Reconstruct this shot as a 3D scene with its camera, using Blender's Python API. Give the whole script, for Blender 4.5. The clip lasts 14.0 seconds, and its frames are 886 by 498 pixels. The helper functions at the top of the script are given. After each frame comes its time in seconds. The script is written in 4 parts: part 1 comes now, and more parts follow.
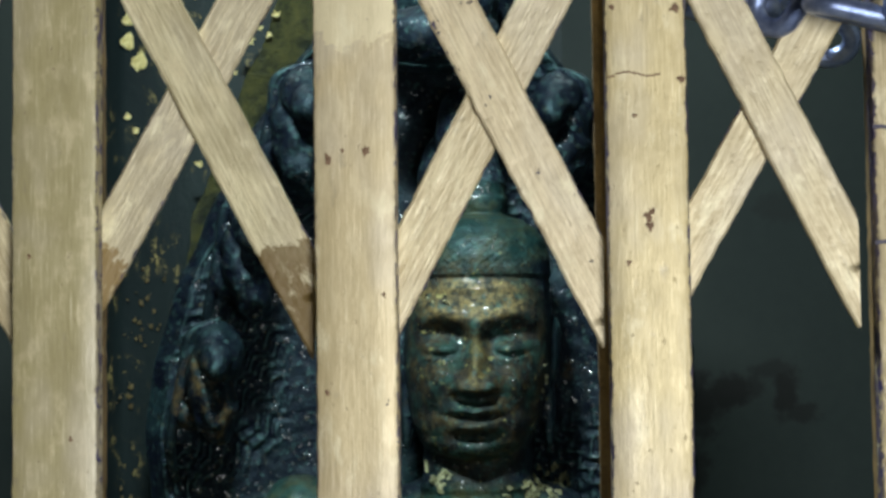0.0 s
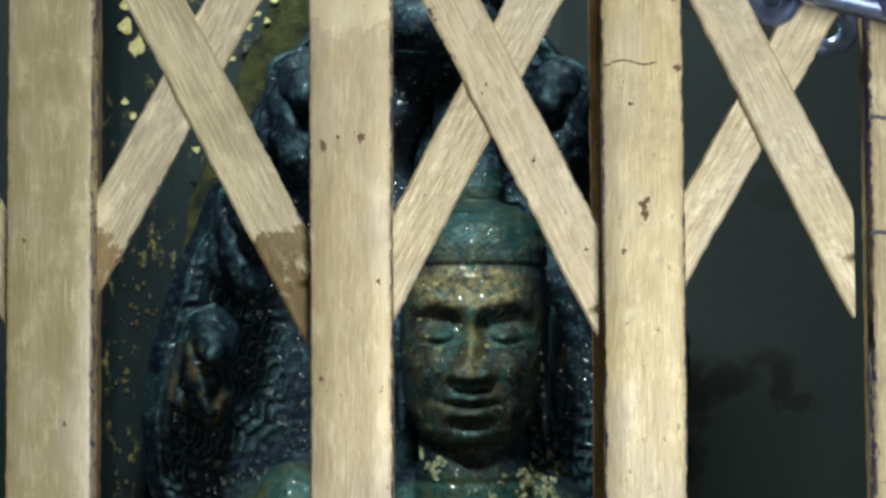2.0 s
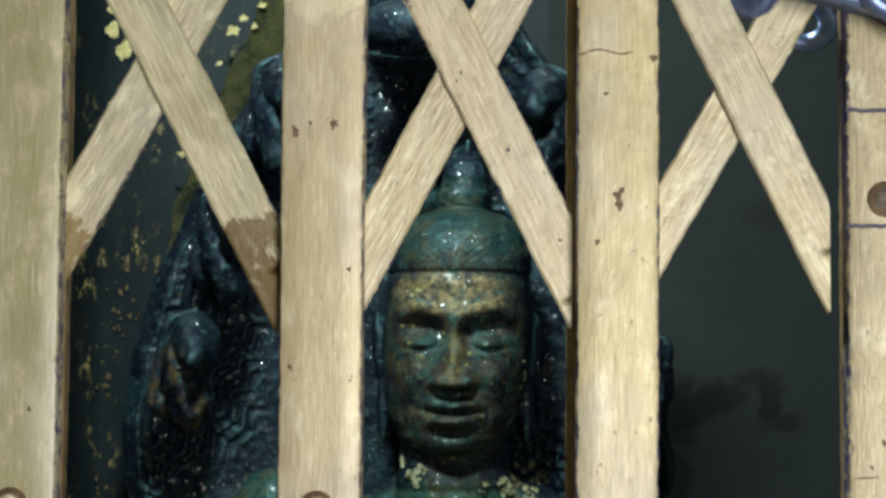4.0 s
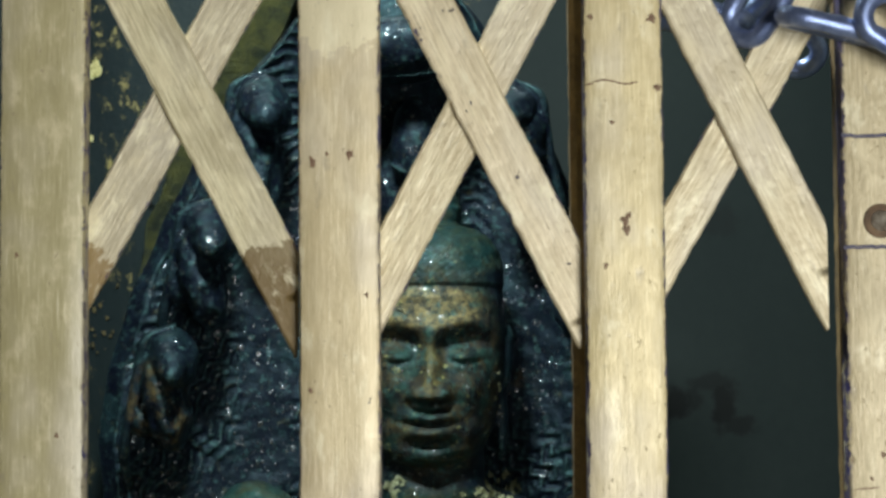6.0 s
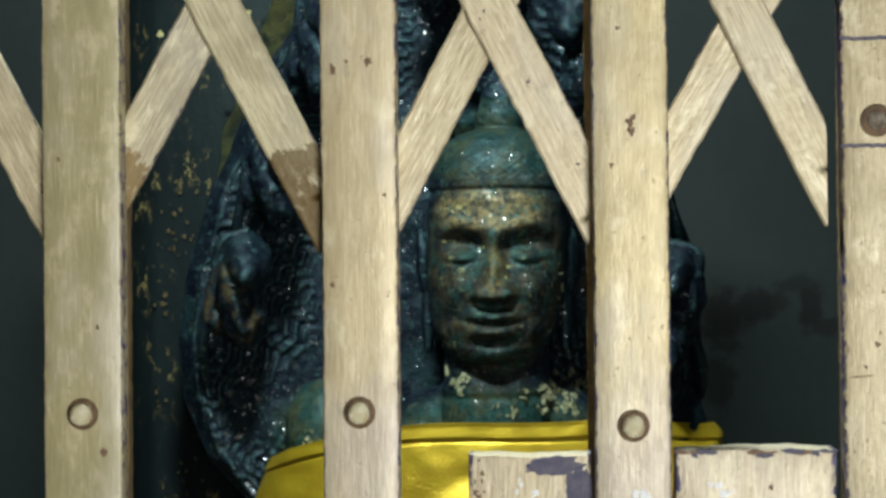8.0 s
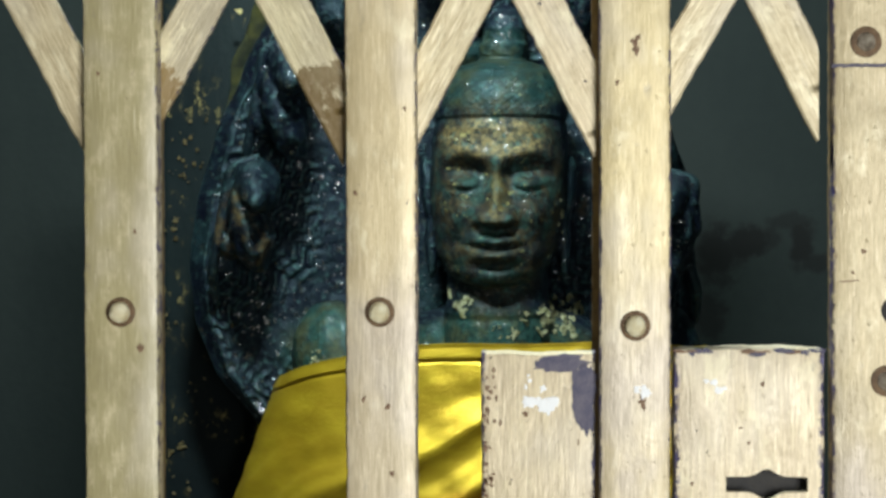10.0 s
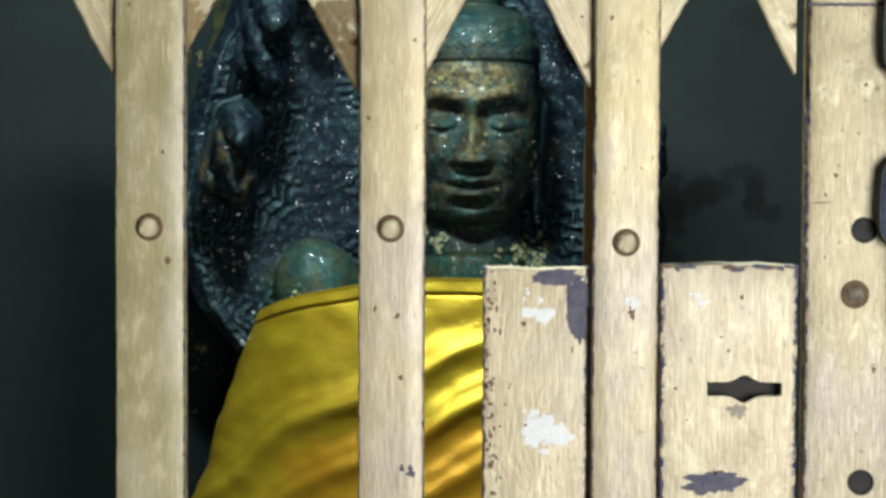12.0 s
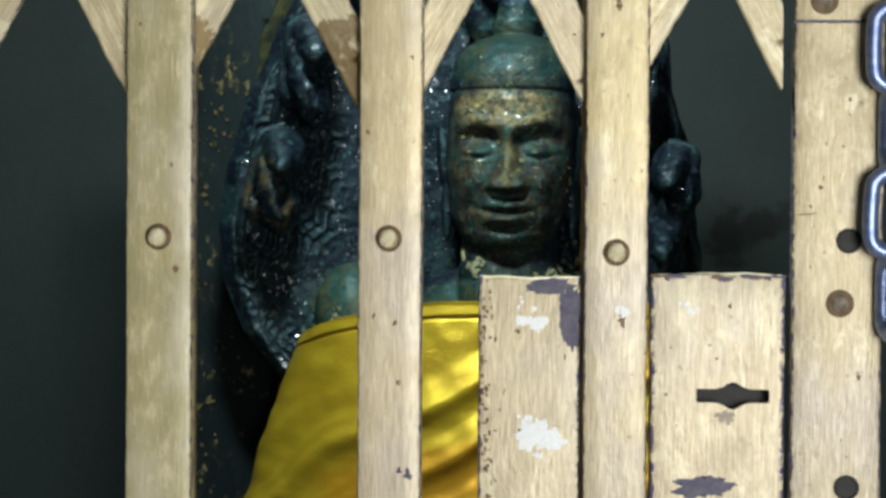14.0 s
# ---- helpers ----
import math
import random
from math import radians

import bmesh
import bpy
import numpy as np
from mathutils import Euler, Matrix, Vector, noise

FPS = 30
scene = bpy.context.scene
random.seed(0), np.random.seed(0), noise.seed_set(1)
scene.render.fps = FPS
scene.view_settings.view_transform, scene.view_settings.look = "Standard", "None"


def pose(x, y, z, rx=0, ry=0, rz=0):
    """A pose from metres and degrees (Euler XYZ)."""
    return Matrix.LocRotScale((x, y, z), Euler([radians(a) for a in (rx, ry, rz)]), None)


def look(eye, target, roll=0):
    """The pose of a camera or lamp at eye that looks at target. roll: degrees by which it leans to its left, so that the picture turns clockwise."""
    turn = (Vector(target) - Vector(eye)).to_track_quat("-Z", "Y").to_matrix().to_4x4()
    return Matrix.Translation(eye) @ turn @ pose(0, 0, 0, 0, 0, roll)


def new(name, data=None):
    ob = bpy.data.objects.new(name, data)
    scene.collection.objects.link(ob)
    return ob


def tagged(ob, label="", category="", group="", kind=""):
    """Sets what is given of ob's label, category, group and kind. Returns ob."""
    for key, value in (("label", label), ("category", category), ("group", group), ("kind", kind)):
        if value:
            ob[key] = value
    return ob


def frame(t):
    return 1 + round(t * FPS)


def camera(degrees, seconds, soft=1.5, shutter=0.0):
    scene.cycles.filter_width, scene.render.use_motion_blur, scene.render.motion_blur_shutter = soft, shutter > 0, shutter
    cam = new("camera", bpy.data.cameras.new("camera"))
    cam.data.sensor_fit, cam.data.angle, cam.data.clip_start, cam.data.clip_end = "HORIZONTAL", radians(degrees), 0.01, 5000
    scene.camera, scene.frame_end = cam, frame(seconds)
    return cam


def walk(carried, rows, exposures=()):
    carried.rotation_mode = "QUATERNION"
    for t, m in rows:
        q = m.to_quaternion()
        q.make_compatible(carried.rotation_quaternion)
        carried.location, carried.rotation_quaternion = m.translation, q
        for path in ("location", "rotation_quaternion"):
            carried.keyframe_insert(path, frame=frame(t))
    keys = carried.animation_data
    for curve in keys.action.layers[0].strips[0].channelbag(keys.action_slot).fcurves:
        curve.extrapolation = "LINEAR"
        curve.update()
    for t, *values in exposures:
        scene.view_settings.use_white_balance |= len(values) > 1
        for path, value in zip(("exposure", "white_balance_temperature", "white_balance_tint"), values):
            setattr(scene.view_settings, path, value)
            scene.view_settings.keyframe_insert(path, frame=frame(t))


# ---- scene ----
cam = camera(27.4, 14.0, soft=3.1)
PATH = [
    (0, (0.054, -0.578, 0.056), (-0.034, 1.416, 0.171), -0.7),
    (0.5, (0.055, -0.578, 0.057), (-0.033, 1.418, 0.164), -0.5),
    (1, (0.056, -0.578, 0.056), (-0.033, 1.417, 0.161), -0.5),
    (1.5, (0.056, -0.578, 0.056), (-0.034, 1.417, 0.16), -0.4),
    (2, (0.055, -0.578, 0.056), (-0.031, 1.418, 0.157), -0.3),
    (4.3, (0.064, -0.569, 0.045), (-0.016, 1.425, 0.179), 0.5),
    (4.5, (0.065, -0.568, 0.048), (-0.013, 1.426, 0.188), 0.3),
    (5, (0.05, -0.576, 0.055), (0.021, 1.418, 0.212), -0.3),
    (5.5, (0.037, -0.586, 0.048), (0.039, 1.407, 0.218), -0.1),
    (6, (0.038, -0.592, 0.051), (0.026, 1.404, 0.182), -0.4),
    (6.5, (0.037, -0.603, 0.051), (0.019, 1.394, 0.152), -0.6),
    (7, (0.037, -0.612, 0.053), (0.01, 1.386, 0.114), -0.7),
    (7.5, (0.05, -0.62, 0.045), (-0.018, 1.378, 0.103), -0.6),
    (8, (0.072, -0.624, 0.047), (-0.064, 1.371, 0.076), -0.6),
    (8.2, (0.078, -0.626, 0.047), (-0.074, 1.368, 0.068), -0.5),
    (10.3, (0.063, -0.678, 0.03), (-0.054, 1.318, -0.009), -0.1),
    (10.5, (0.061, -0.685, 0.027), (-0.047, 1.312, -0.016), -0.1),
    (11, (0.056, -0.703, 0.024), (-0.036, 1.294, -0.043), -0.1),
    (11.5, (0.05, -0.714, 0.022), (-0.027, 1.283, -0.056), 0.2),
    (12, (0.045, -0.725, 0.021), (-0.021, 1.272, -0.059), 0.3),
    (12.5, (0.042, -0.733, 0.02), (-0.018, 1.265, -0.05), 0.4),
    (13, (0.046, -0.739, 0.018), (-0.026, 1.259, -0.037), 0.5),
    (13.5, (0.069, -0.742, 0.019), (-0.058, 1.254, -0.035), 0.3),
    (14, (0.082, -0.749, 0.009), (-0.076, 1.244, -0.026), 0.4),
]
walk(cam, [(t, look(e, g, r)) for t, e, g, r in PATH], exposures=[(0, 0.02), (5, 0.04), (8.2, 0.05), (10.5, 0.28), (12, 0.22), (14, 0.18)])

from mathutils.bvhtree import BVHTree

# world: a dim grey room light, closed in by the walls
world = bpy.data.worlds.new("world")
scene.world = world
world.use_nodes = True
world.node_tree.nodes["Background"].inputs[0].default_value = (0.6, 0.68, 0.75, 1)
world.node_tree.nodes["Background"].inputs[1].default_value = 0.35


def area_lamp(name, eye, target, size, watts, colour):
    data = bpy.data.lights.new(name, "AREA")
    data.shape, data.size, data.size_y = "RECTANGLE", size[0], size[1]
    data.energy, data.color = watts, colour
    ob = new(name, data)
    ob.matrix_world = look(eye, target)
    return ob


# unseen source added as a panel, low on the right as the chain's shadow asks
area_lamp("front_key_light", (0.36, -1.05, -0.04), (0.0, 0.0, 0.0), (0.28, 0.30), 10.4, (0.94, 0.985, 0.99))
area_lamp("shrine_light", (-0.07, 0.22, 0.58), (0.02, 0.66, 0.02), (0.10, 0.06), 11.0, (0.84, 1.0, 1.0))
# added fill without a real source: evens the back wall, rims the statue
area_lamp("back_fill_light", (-0.15, 1.1, 1.0), (-0.15, 1.9, -0.35), (1.6, 0.15), 7.0, (0.78, 1.0, 0.98))


# ---- materials ----
class Nodes:
    def __init__(self, name):
        self.mat = bpy.data.materials.new(name)
        self.mat.use_nodes = True
        self.tree = self.mat.node_tree
        self.bsdf = self.tree.nodes["Principled BSDF"]
        self.coord = self.tree.nodes.new("ShaderNodeTexCoord")

    def add(self, kind, **inputs):
        node = self.tree.nodes.new(kind)
        for key, value in inputs.items():
            self.put(node.inputs[key.replace("_", " ")], value)
        return node

    def put(self, socket, value):
        if isinstance(value, bpy.types.NodeSocket):
            self.tree.links.new(value, socket)
        else:
            socket.default_value = value

    def mapped(self, scale, source="Object", shift=(0, 0, 0)):
        m = self.add("ShaderNodeMapping", Scale=scale, Location=shift)
        self.put(m.inputs["Vector"], self.coord.outputs[source])
        return m.outputs[0]

    def noise(self, vector, scale, detail=4.0, rough=0.55, distort=0.0):
        return self.add("ShaderNodeTexNoise", Vector=vector, Scale=scale, Detail=detail, Roughness=rough, Distortion=distort).outputs[0]

    def ramp(self, value, low, high):
        n = self.tree.nodes.new("ShaderNodeMapRange")
        n.clamp = True
        n.interpolation_type = "SMOOTHSTEP"
        self.put(n.inputs["Value"], value)
        n.inputs["From Min"].default_value, n.inputs["From Max"].default_value = low, high
        return n.outputs[0]

    def math(self, op, a, b=0.0):
        n = self.tree.nodes.new("ShaderNodeMath")
        n.operation = op
        self.put(n.inputs[0], a)
        self.put(n.inputs[1], b)
        return n.outputs[0]

    def mix(self, fac, a, b):
        n = self.tree.nodes.new("ShaderNodeMix")
        n.data_type = "RGBA"
        self.put(n.inputs[0], fac)
        self.put(n.inputs[6], (*a, 1) if isinstance(a, tuple) else a)
        self.put(n.inputs[7], (*b, 1) if isinstance(b, tuple) else b)
        return n.outputs[2]

    def bump(self, height, strength, distance, normal=None):
        n = self.add("ShaderNodeBump", Height=height, Strength=strength, Distance=distance)
        if normal is not None:
            self.put(n.inputs["Normal"], normal)
        return n.outputs[0]

    def finish(self, colour, rough, metal=0.0, normal=None, **more):
        self.put(self.bsdf.inputs["Base Color"], (*colour, 1) if isinstance(colour, tuple) else colour)
        self.put(self.bsdf.inputs["Roughness"], rough)
        self.put(self.bsdf.inputs["Metallic"], metal)
        if normal is not None:
            self.put(self.bsdf.inputs["Normal"], normal)
        for key, value in more.items():
            self.put(self.bsdf.inputs[key.replace("_", " ")], value)
        return self.mat


def gate_paint(name, light, dark, grain, chips, metal=0.12, zone=None, side=0.0, edges=0.21, cream=0.55, pits=0.42, scuff=None):
    """Brushed gold-cream paint over a violet-blue undercoat, streaked along z, with pits and worn edges."""
    n = Nodes(name)
    info = n.add("ShaderNodeObjectInfo")
    shift = n.add("ShaderNodeCombineXYZ", X=n.math("MULTIPLY", info.outputs["Random"], 7.0), Z=n.math("MULTIPLY", info.outputs["Random"], 13.0))
    move = n.tree.nodes.new("ShaderNodeVectorMath")
    n.put(move.inputs[0], n.coord.outputs["Object"])
    n.put(move.inputs[1], shift.outputs[0])

    def space(scale):
        m = n.add("ShaderNodeMapping", Scale=scale)
        n.put(m.inputs["Vector"], move.outputs[0])
        return m.outputs[0]

    streak = n.noise(space((1250, 1250, 75)), 1.0, 4, 0.6)
    mottle = n.noise(space((150, 150, 70)), 1.0, 5, 0.65)
    broad = n.noise(space((34, 34, 22)), 1.0, 4, 0.6)
    pit = n.noise(space((420, 420, 300)), 1.0, 3, 0.55)
    speck = n.noise(space((190, 190, 150)), 1.0, 4, 0.6)
    colour = n.mix(n.ramp(streak, 0.31, 0.69), dark, light)
    colour = n.mix(n.math("MULTIPLY", n.ramp(mottle, 0.48, 0.70), 0.5), colour, (0.84, 0.71, 0.45))
    colour = n.mix(n.math("MULTIPLY", n.ramp(n.noise(space((22, 22, 11)), 1.0, 3, 0.6), 0.48, 0.64), 0.5), colour, (0.62, 0.54, 0.42))
    colour = n.mix(n.math("MULTIPLY", n.ramp(streak, 0.58, 0.72), 0.5), colour, (0.92, 0.82, 0.58))
    if zone:
        # one end repainted or rubbed bare, with a torn border
        way, limit, zone_colour = zone
        own = n.add("ShaderNodeSeparateXYZ", Vector=n.coord.outputs["Object"])
        tear = n.math("ADD", n.math("MULTIPLY", own.outputs[2], way), n.math("MULTIPLY", n.math("SUBTRACT", n.noise(space((75, 75, 75)), 1.0, 5, 0.65), 0.5), 0.034))
        colour = n.mix(n.math("MULTIPLY", n.ramp(tear, limit - 0.0006, limit + 0.0006), 0.95), colour, zone_colour)
    colour = n.mix(n.math("MULTIPLY", n.ramp(broad, 0.48, 0.68), 0.45), colour, tuple(c * 0.80 for c in dark))
    colour = n.mix(n.math("MULTIPLY", n.ramp(mottle, 0.40, 0.26), 0.6), colour, (0.34, 0.28, 0.19))
    colour = n.mix(n.math("MULTIPLY", n.ramp(pit, 0.66, 0.72), pits), colour, (0.20, 0.12, 0.07))
    sep = n.add("ShaderNodeSeparateXYZ", Vector=n.coord.outputs["Generated"])
    edge = n.math("ABSOLUTE", n.math("SUBTRACT", sep.outputs[0], 0.5))
    near = n.ramp(edge, 0.43, 0.5)
    if side:
        near = n.math("ADD", near, n.math("MULTIPLY", n.ramp(sep.outputs[0], 0.62, 1.0), side))
    worn = n.ramp(n.math("ADD", n.math("MULTIPLY", near, edges), speck), 0.73 - chips, 0.76 - chips)
    grime = n.ramp(n.math("ADD", n.math("MULTIPLY", near, 0.22), n.noise(space((240, 240, 110)), 1.0, 5, 0.7)), 0.625, 0.77)
    colour = n.mix(n.math("MULTIPLY", grime, 0.55), colour, (0.27, 0.22, 0.17))
    colour = n.mix(n.math("MULTIPLY", n.ramp(n.noise(space((85, 85, 38)), 1.0, 6, 0.7), 0.54, 0.66), cream), colour, (0.88, 0.78, 0.53))
    if scuff is not None:
        # rubbed to a grey-pink by many hands below a ragged line
        tall = n.add("ShaderNodeSeparateXYZ", Vector=n.coord.outputs["Object"])
        reach = n.math("ADD", tall.outputs[2], n.math("MULTIPLY", n.math("SUBTRACT", n.noise(space((40, 40, 14)), 1.0, 5, 0.65), 0.5), 0.12))
        colour = n.mix(n.math("MULTIPLY", n.ramp(reach, scuff + 0.03, scuff - 0.03), n.math("ADD", 0.35, n.math("MULTIPLY", n.ramp(broad, 0.40, 0.62), 0.4))), colour, n.mix(n.ramp(streak, 0.35, 0.65), (0.42, 0.345, 0.275), (0.66, 0.56, 0.45)))
    colour = n.mix(n.math("MULTIPLY", worn, 0.9), colour, (0.055, 0.045, 0.12))
    rim = n.math("MULTIPLY", n.ramp(edge, 0.44, 0.49), n.ramp(n.noise(space((330, 330, 260)), 1.0, 3, 0.6), 0.512 - chips, 0.555 - chips))
    colour = n.mix(n.math("MULTIPLY", rim, 0.9), colour, n.mix(n.ramp(mottle, 0.45, 0.55), (0.045, 0.040, 0.16), (0.10, 0.075, 0.07)))
    height = n.math("SUBTRACT", n.math("ADD", n.math("MULTIPLY", streak, 0.35), n.math("MULTIPLY", mottle, 1.3)), n.math("ADD", worn, n.math("MULTIPLY", n.ramp(pit, 0.64, 0.74), pits)))
    rough = n.math("ADD", n.math("MULTIPLY", mottle, 0.40), 0.24)
    return n.finish(colour, rough, metal, n.bump(height, grain, 0.0005))


PAINT = gate_paint("gold_gate_paint", (0.75, 0.61, 0.33), (0.56, 0.44, 0.22), 0.7, 0.01, edges=0.30, scuff=0.90)
PAINT_STILE = gate_paint("stile_gold_paint", (0.58, 0.465, 0.27), (0.40, 0.315, 0.17), 1.0, 0.02, edges=0.30, scuff=0.84)
PAINT_OLD = gate_paint("dull_gold_paint", (0.47, 0.40, 0.21), (0.395, 0.33, 0.165), 0.5, -0.03, 0.05, cream=0.12)
PAINT_STRIP = gate_paint("strip_gold_paint", (0.78, 0.66, 0.42), (0.50, 0.39, 0.22), 1.2, -0.02, edges=0.28, pits=0.16, cream=0.8)
PAINT_PLATE = gate_paint("plate_gold_paint", (0.80, 0.665, 0.44), (0.54, 0.425, 0.27), 1.2, 0.0, edges=0.30, cream=0.6, pits=0.2)
PAINT_REPAINTED = gate_paint("gold_paint_with_cream_end", (0.72, 0.58, 0.34), (0.56, 0.44, 0.24), 0.5, 0.0, zone=(1.0, 0.157 + 0.89, (0.80, 0.68, 0.43)), scuff=0.90)
STRIP_BARE = gate_paint("strip_paint_bare_end", (0.80, 0.70, 0.44), (0.52, 0.43, 0.25), 1.1, -0.02, zone=(1.0, 0.064, (0.17, 0.105, 0.030)), pits=0.16, cream=0.8)
STRIP_BARE_FOOT = gate_paint("strip_paint_bare_foot", (0.72, 0.62, 0.42), (0.48, 0.40, 0.26), 1.0, -0.02, zone=(-1.0, 0.072, (0.30, 0.20, 0.08)), pits=0.16, cream=0.8)
STRIP_RUBBED = gate_paint("strip_paint_rubbed_edge", (0.84, 0.70, 0.46), (0.58, 0.46, 0.28), 1.1, 0.05, side=0.75, pits=0.16, cream=0.8)


def simple(name, a, b, scale, rough, metal=0.0, grain=0.3, depth=0.001, **more):
    n = Nodes(name)
    big = n.noise(n.mapped((scale, scale, scale)), 1.0, 5, 0.6)
    small = n.noise(n.mapped((scale * 9, scale * 9, scale * 9)), 1.0, 4, 0.6)
    colour = n.mix(n.ramp(n.math("ADD", n.math("MULTIPLY", big, 0.7), n.math("MULTIPLY", small, 0.3)), 0.35, 0.65), a, b)
    return n.finish(colour, n.math("ADD", n.math("MULTIPLY", small, 0.25), rough - 0.12), metal, n.bump(small, grain, depth), **more)


RUST = simple("rusty_steel", (0.075, 0.042, 0.020), (0.18, 0.105, 0.048), 150, 0.6, 0.3)
VIOLET = simple("violet_undercoat", (0.045, 0.040, 0.085), (0.12, 0.10, 0.13), 180, 0.5)
WHITE = simple("white_flaked_paint", (0.88, 0.86, 0.83), (0.94, 0.93, 0.91), 200, 0.35)
# gate paint darkened to brown: the inner channels' shade is in the colour
SHADE = simple("channel_shaded_paint", (0.10, 0.060, 0.024), (0.24, 0.15, 0.06), 90, 0.6)
RIVET = simple("rubbed_rivet_metal", (0.74, 0.62, 0.36), (0.95, 0.87, 0.62), 300, 0.30, 0.2, 0.6)
RIVET_WORN = simple("worn_rivet_metal", (0.16, 0.12, 0.08), (0.55, 0.47, 0.36), 420, 0.4, 0.3, 0.8)
STEEL = simple("blued_chain_steel", (0.15, 0.195, 0.36), (0.30, 0.36, 0.55), 220, 0.36, 0.75, 0.25, 0.0005)
DARK = simple("dark_hole_metal", (0.015, 0.013, 0.012), (0.03, 0.025, 0.02), 100, 0.7)
PLASTER = simple("grey_room_plaster", (0.30, 0.30, 0.28), (0.38, 0.38, 0.35), 3, 0.85)
LEAF = simple("gold_leaf", (0.50, 0.40, 0.12), (0.92, 0.82, 0.42), 220, 0.3, 0.35, 1.0, 0.002)
LEAF_PALE = simple("pale_gold_leaf", (0.22, 0.22, 0.07), (0.92, 0.92, 0.60), 330, 0.22, 0.3, 1.0, 0.006)
LEAF_OLD = simple("dulled_gold_leaf", (0.05, 0.040, 0.014), (0.19, 0.145, 0.055), 320, 0.5, 0.1, 1.0, 0.002)
GILT = simple("tarnished_gilt", (0.006, 0.012, 0.008), (0.070, 0.070, 0.020), 70, 0.42, 0.2, 1.0, 0.004, Specular_IOR_Level=0.4)


def wall_material():
    """Dark grey-green paint with old damp stains and runs."""
    n = Nodes("dark_green_grey_wall")
    big = n.noise(n.mapped((3, 3, 2)), 1.0, 5, 0.6)
    fine = n.noise(n.mapped((60, 60, 60)), 1.0, 4, 0.6)
    warp = n.noise(n.mapped((30, 30, 30)), 1.0, 4, 0.65)
    colour = n.mix(n.ramp(n.math("ADD", n.math("MULTIPLY", big, 0.8), n.math("MULTIPLY", fine, 0.2)), 0.3, 0.7), (0.0135, 0.0225, 0.0212), (0.0285, 0.0385, 0.0350))
    sep = n.add("ShaderNodeSeparateXYZ", Vector=n.coord.outputs["Object"])
    stain = None
    for x, z, rx, rz, k in ((0.405, 0.0, 0.016, 0.04, 1.0), (0.425, -0.03, 0.03, 0.014, 0.8), (0.39, 0.03, 0.03, 0.012, 0.7), (0.33, 0.0, 0.035, 0.022, 1.0),
                            (0.285, -0.02, 0.03, 0.045, 1.0), (0.28, -0.1, 0.022, 0.04, 0.8), (0.36, 0.005, 0.02, 0.016, 0.7), (0.40, 0.25, 0.03, 0.02, 0.4)):
        dx = n.math("POWER", n.math("DIVIDE", n.math("SUBTRACT", sep.outputs[0], x), rx), 2.0)
        dz = n.math("POWER", n.math("DIVIDE", n.math("SUBTRACT", sep.outputs[2], z), rz), 2.0)
        d = n.math("MULTIPLY", n.ramp(n.math("ADD", n.math("SQRT", n.math("ADD", dx, dz)), n.math("MULTIPLY", n.math("SUBTRACT", warp, 0.5), 2.4)), 1.35, 0.55), k)
        stain = d if stain is None else n.math("MAXIMUM", stain, d)
    colour = n.mix(n.math("MULTIPLY", stain, 0.95), colour, (0.004, 0.0035, 0.003))
    return n.finish(colour, 0.7, 0.0, n.bump(fine, 0.3, 0.002))


WALL = wall_material()


